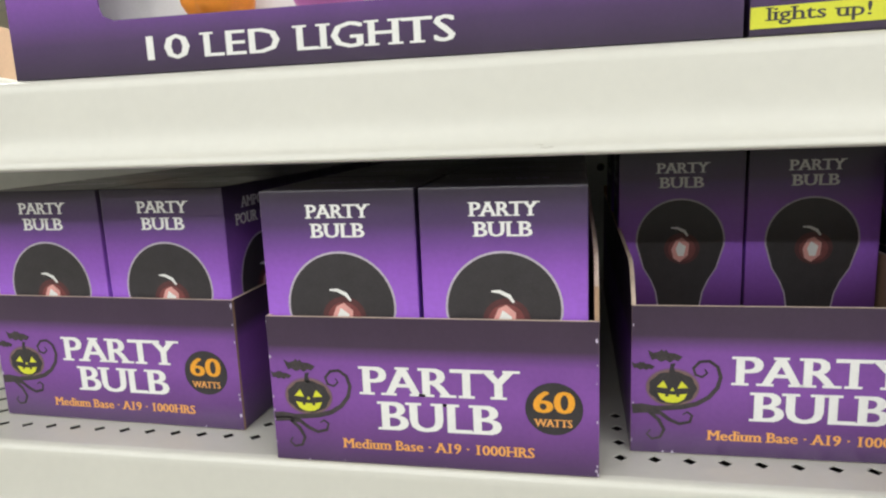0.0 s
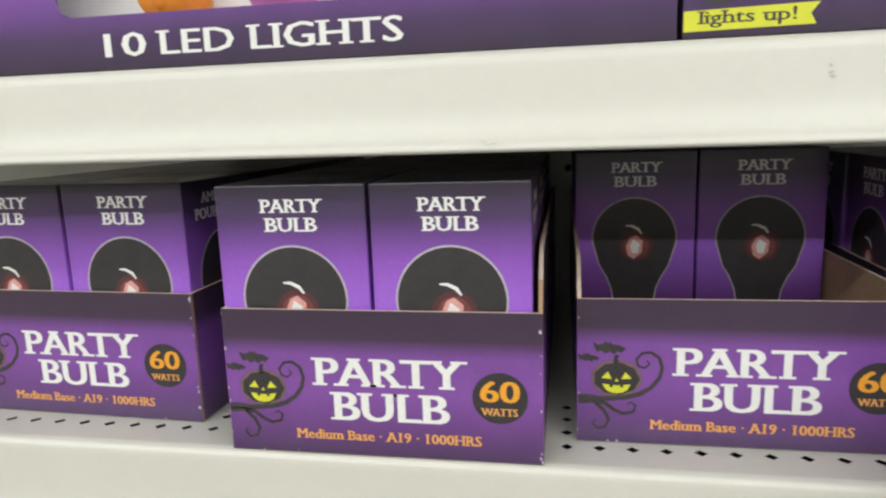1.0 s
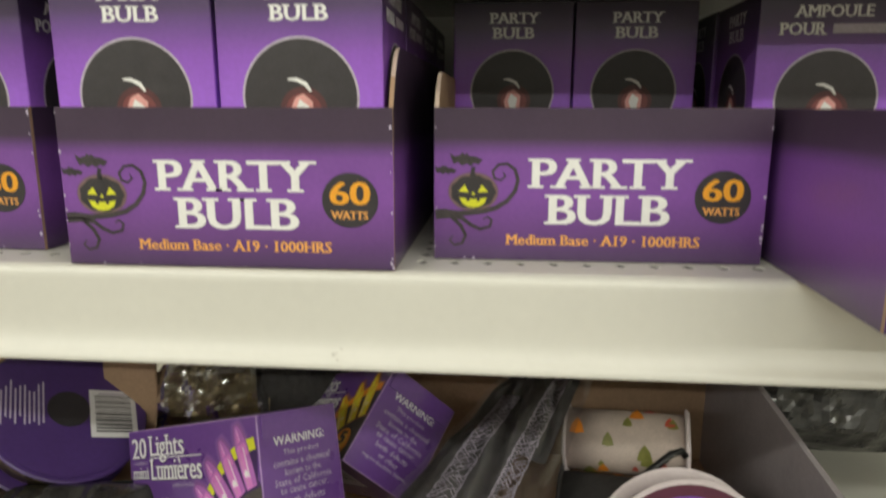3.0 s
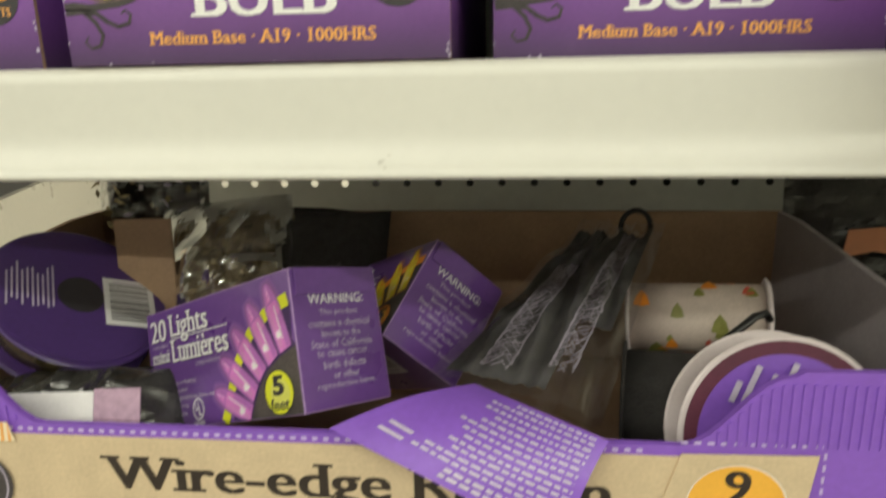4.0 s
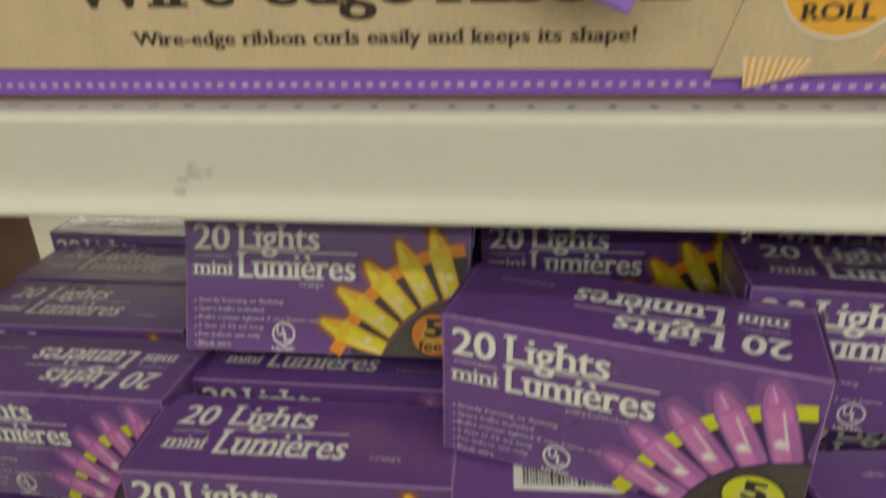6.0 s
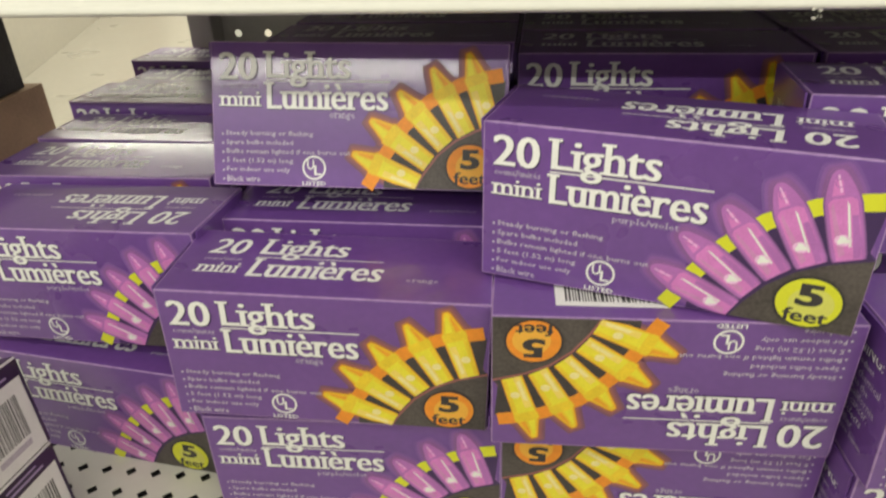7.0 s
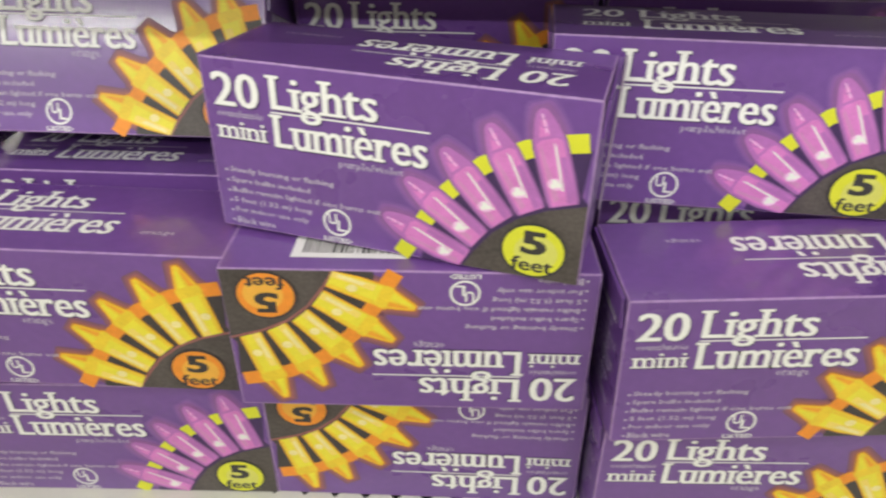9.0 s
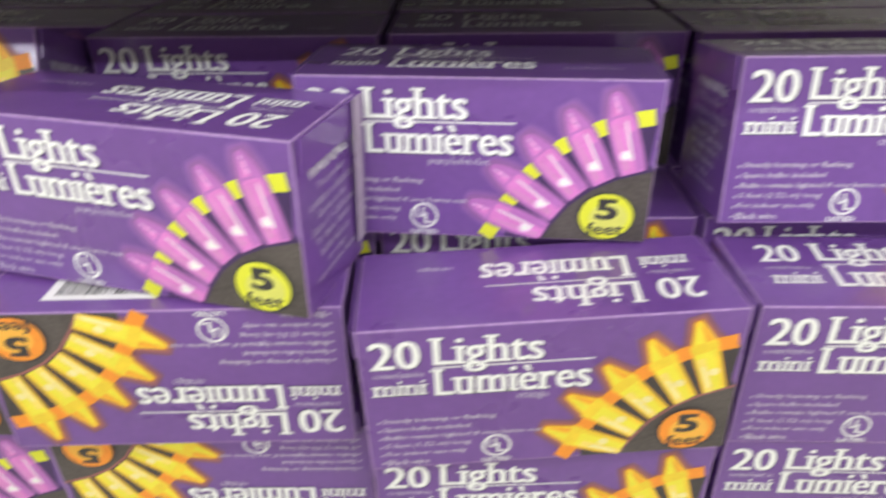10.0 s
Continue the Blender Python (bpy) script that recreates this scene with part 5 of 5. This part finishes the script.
bag("ribbon_bag", "black and bronze ribbon wrapped in shiny clear film", facing((-0.112, 0.492, 0.987), (0.1, -0.8, 0.5), 5), 0.078, 0.085, 0.03, 2, FILM, BRONZE_FILM, "bronze and black ribbon")
bb = bag("black_bag", "black plastic bag with a white barcode label in the ribbon tray", facing((-0.150, 0.392, 0.938), (0.0, -0.6, 0.8), 8), 0.105, 0.05, 0.03, 4, BLACK_FILM)
hb = bag("hanging_bag", "black wrapped decorations standing behind the tray", facing((-0.192, 0.560, 1.032), (0.1, -1, 0.1), 0), 0.075, 0.085, 0.03, 9, FILM, BLACK_FILM, "black and gold decorations")
bm = bmesh.new()
rr = random.Random(17)
for i in range(46):
    c = Vector((rr.uniform(-0.032, 0.032), rr.uniform(-0.038, 0.038), 0.0175 + rr.uniform(0, 0.003)))
    q, l, w = rr.uniform(0, 6.28), rr.uniform(0.003, 0.011), rr.uniform(0.0008, 0.0024)
    d, e = Vector((math.cos(q), math.sin(q), rr.uniform(-0.2, 0.2))), Vector((-math.sin(q), math.cos(q), rr.uniform(-0.4, 0.4)))
    f = bm.faces.new([bm.verts.new(p) for p in (c - d * l * 0.5, c + e * w, c + d * l * 0.5, c - e * w)])
    f.material_index = 0 if i % 3 else 1
part("gold_shreds", bm, [BRONZE_FILM, INK_GREY], hb, "gold and silver foil shreds")
bag("dark_cloth", "black cloth costume piece behind the cartons", facing((-0.065, 0.515, 0.985), (0, -0.8, 0.6), 0), 0.09, 0.07, 0.025, 12, CLOTH_AND_SHADE_BLACK)
lb = bb.matrix_basis.inverted() @ facing((-0.141, 0.3600, 0.9600), (0.0, -0.93, 0.36), 3)
part("label_paper", box_bm(-0.021, 0.021, -0.006, 0.007, 0, 0.0006), WHITE_PAPER, bb, "white paper barcode label", lb)
part("pink_band", box_bm(0.0212, 0.042, -0.007, 0.008, 0, 0.0006), PALE_ROSE, bb, "pale pink printed band", lb)

# header card over the tray's front, with its clear bag of black lace behind
card = thing("header_card", "purple header card with fine white instructions hanging over the tray", "card", "", Matrix.Identity(4))
c00, c10, c11, c01 = Vector((-0.0085, 0.3310, 0.9715)), Vector((0.0752, 0.3190, 0.9360)), Vector((0.0915, 0.3310, 0.9705)), Vector((0.0425, 0.3700, 0.9725))
bm = bmesh.new()
n = 12
g = []
for i in range(n + 1):
    row = []
    for j in range(n + 1):
        u, v = i / n, j / n
        p = c00.lerp(c10, u).lerp(c01.lerp(c11, u), v)
        row.append(p + Vector((0, -0.004 * math.sin(math.pi * u) * math.sin(math.pi * v), 0.003 * math.sin(math.pi * v))))
    g.append(row)
for dy in (0.0, 0.0007):
    vv = [[bm.verts.new(p + Vector((0, dy, -dy))) for p in row] for row in g]
    for i in range(n):
        for j in range(n):
            bm.faces.new((vv[i][j], vv[i + 1][j], vv[i + 1][j + 1], vv[i][j + 1]))
part("card", bm, BRIGHT_PURPLE, card, smooth=True)
bm = bmesh.new()
rr = random.Random(21)


def on_card(u, v):
    p = c00.lerp(c10, u).lerp(c01.lerp(c11, u), v)
    return p + Vector((0, -0.004 * math.sin(math.pi * u) * math.sin(math.pi * v), 0.003 * math.sin(math.pi * v))) + Vector((-0.0002, -0.0008, 0.0004))


for i, v in enumerate((0.06, 0.12, 0.2, 0.26, 0.33, 0.39, 0.46, 0.53, 0.6, 0.67, 0.74, 0.81, 0.88, 0.94)):
    u0 = 0.45 if i < 2 else rr.uniform(0.25, 0.4)
    u1 = 0.96 if i < 6 else 0.95
    u = u0
    while u < u1:
        w = rr.uniform(0.02, 0.055)
        hgt = 0.034 if i < 2 else 0.026
        bm.faces.new([bm.verts.new(on_card(*q)) for q in ((u, v), (min(u + w, u1), v), (min(u + w, u1), v + hgt), (u, v + hgt))])
        u += w + 0.012
for v in (0.18, 0.26):
    bm.faces.new([bm.verts.new(on_card(*q)) for q in ((0.1, v), (0.22, v), (0.22, v + 0.03), (0.1, v + 0.03))])
part("instruction_print", bm, INK_GREY, card)
lace = thing("lace_bag", "clear bag of black lace with a hanging hook", "bag", "", Matrix.Identity(4))
L00, L10, L11, L01 = Vector((0.0260, 0.3780, 0.9725)), Vector((0.0925, 0.3680, 0.9625)), Vector((0.1345, 0.4720, 1.0130)), Vector((0.0930, 0.4760, 1.0140))
L_NORMAL = (L10 - L00).cross(L01 - L00).normalized()


def on_bag(u, v, lift=0.0):
    """A place on the sagging bag: u across, v from the card up to the hook."""
    p = L00.lerp(L10, u).lerp(L01.lerp(L11, u), v)
    bulge = 0.009 * math.sin(math.pi * min(max(u, 0), 1)) * math.sin(math.pi * min(max(v, 0), 1))
    q = Vector((u * 2.2 + 0.8 * v, v * 1.1, 0.4))
    crease = 0.0035 * (1 - 2.2 * abs(noise.noise(q * 2.6))) + 0.0014 * (1 - 2 * abs(noise.noise(q * 7.0)))
    return p + L_NORMAL * (bulge + crease + lift)


def bag_sheet(u0, u1, v0, v1, lift, nu=34, nv=44):
    bm = bmesh.new()
    g = [[bm.verts.new(on_bag(u0 + (u1 - u0) * i / nu, v0 + (v1 - v0) * j / nv, lift)) for j in range(nv + 1)] for i in range(nu + 1)]
    for i in range(nu):
        for j in range(nv):
            bm.faces.new((g[i][j], g[i + 1][j], g[i + 1][j + 1], g[i][j + 1]))
    return bm


part("film", bag_sheet(-0.02, 1.04, -0.04, 1.03, 0.0016), FILM, lace, smooth=True)
part("rear_film", bag_sheet(-0.02, 1.04, -0.04, 1.03, -0.0045), FILM, lace, smooth=True)
part("lace", bag_sheet(0.03, 0.66, 0.02, 0.97, -0.0012), NET, lace, "black lace", smooth=True)
part("lace_end", bag_sheet(0.66, 0.9, 0.34, 0.96, -0.0016, 10, 24), NET, lace, "black lace", smooth=True)
# two trimmed bands of open lace, crossed by fine threads
bm = bmesh.new()
rr = random.Random(5)


def thread(a, b, w):
    pa, pb = on_bag(*a, 0.0004), on_bag(*b, 0.0004)
    side = (pb - pa).cross(L_NORMAL).normalized() * w
    bm.faces.new([bm.verts.new(p) for p in (pa - side, pa + side, pb + side * 0.7, pb - side * 0.7)])


for mid, half, v0, v1 in ((0.30, 0.085, 0.06, 0.62), (0.70, 0.075, 0.10, 0.90)):
    v = v0
    while v < v1:
        dv = rr.uniform(0.016, 0.026)
        for k in range(3):
            ua = mid + half * (-1 + 0.66 * k) + rr.uniform(-0.012, 0.012)
            if rr.random() < 0.85:
                thread((ua, v), (ua + 0.66 * half, v + dv), rr.uniform(0.0002, 0.0005))
            if rr.random() < 0.7:
                thread((ua + 0.66 * half, v), (ua, v + dv), rr.uniform(0.00015, 0.0004))
        for e in (-half, half):
            thread((mid + e + rr.uniform(-0.006, 0.006), v), (mid + e + rr.uniform(-0.006, 0.006), v + dv), rr.uniform(0.0003, 0.0007))
        v += dv
part("lace_pattern", bm, INK_RIM, lace, "pale lace threads")
loop = [Vector((0.1225, 0.4745, 1.0165)) + Vector((0.0078 * math.cos(radians(q)), 0, 0.0090 * math.sin(radians(q)))) for q in range(0, 361, 20)]
part("hook", tube_bm(loop, 0.0014), BLACK_WIRE, lace, "black plastic hook", smooth=True)
flap = thing("cardboard_flap", "brown cardboard flap standing in the tray", "cardboard", "", pose(-0.1505, 0.462, RZ + 0.0022, -3, 0, 6))
part("board", box_bm(-0.016, 0.016, 0, 0.003, 0, 0.112, 0.0005), BROWN, flap)
orange_bag = thing("orange_decoration", "dark wrapped decoration with orange print", "bag", "", pose(0.300, 0.575, RZ))
part("body", crumpled(0.13, 0.125, 0.05, 44), BLACK_FILM, orange_bag, "", pose(0, 0, 0.066, 90, 0, 0))
part("orange_print", prism([(-0.044, 0.078), (-0.026, 0.082), (-0.006, 0.078), (-0.003, 0.094), (-0.018, 0.097), (-0.042, 0.095)], 0.001), INK_RUST, orange_bag, "orange printed patch", pose(0, -0.042, 0))
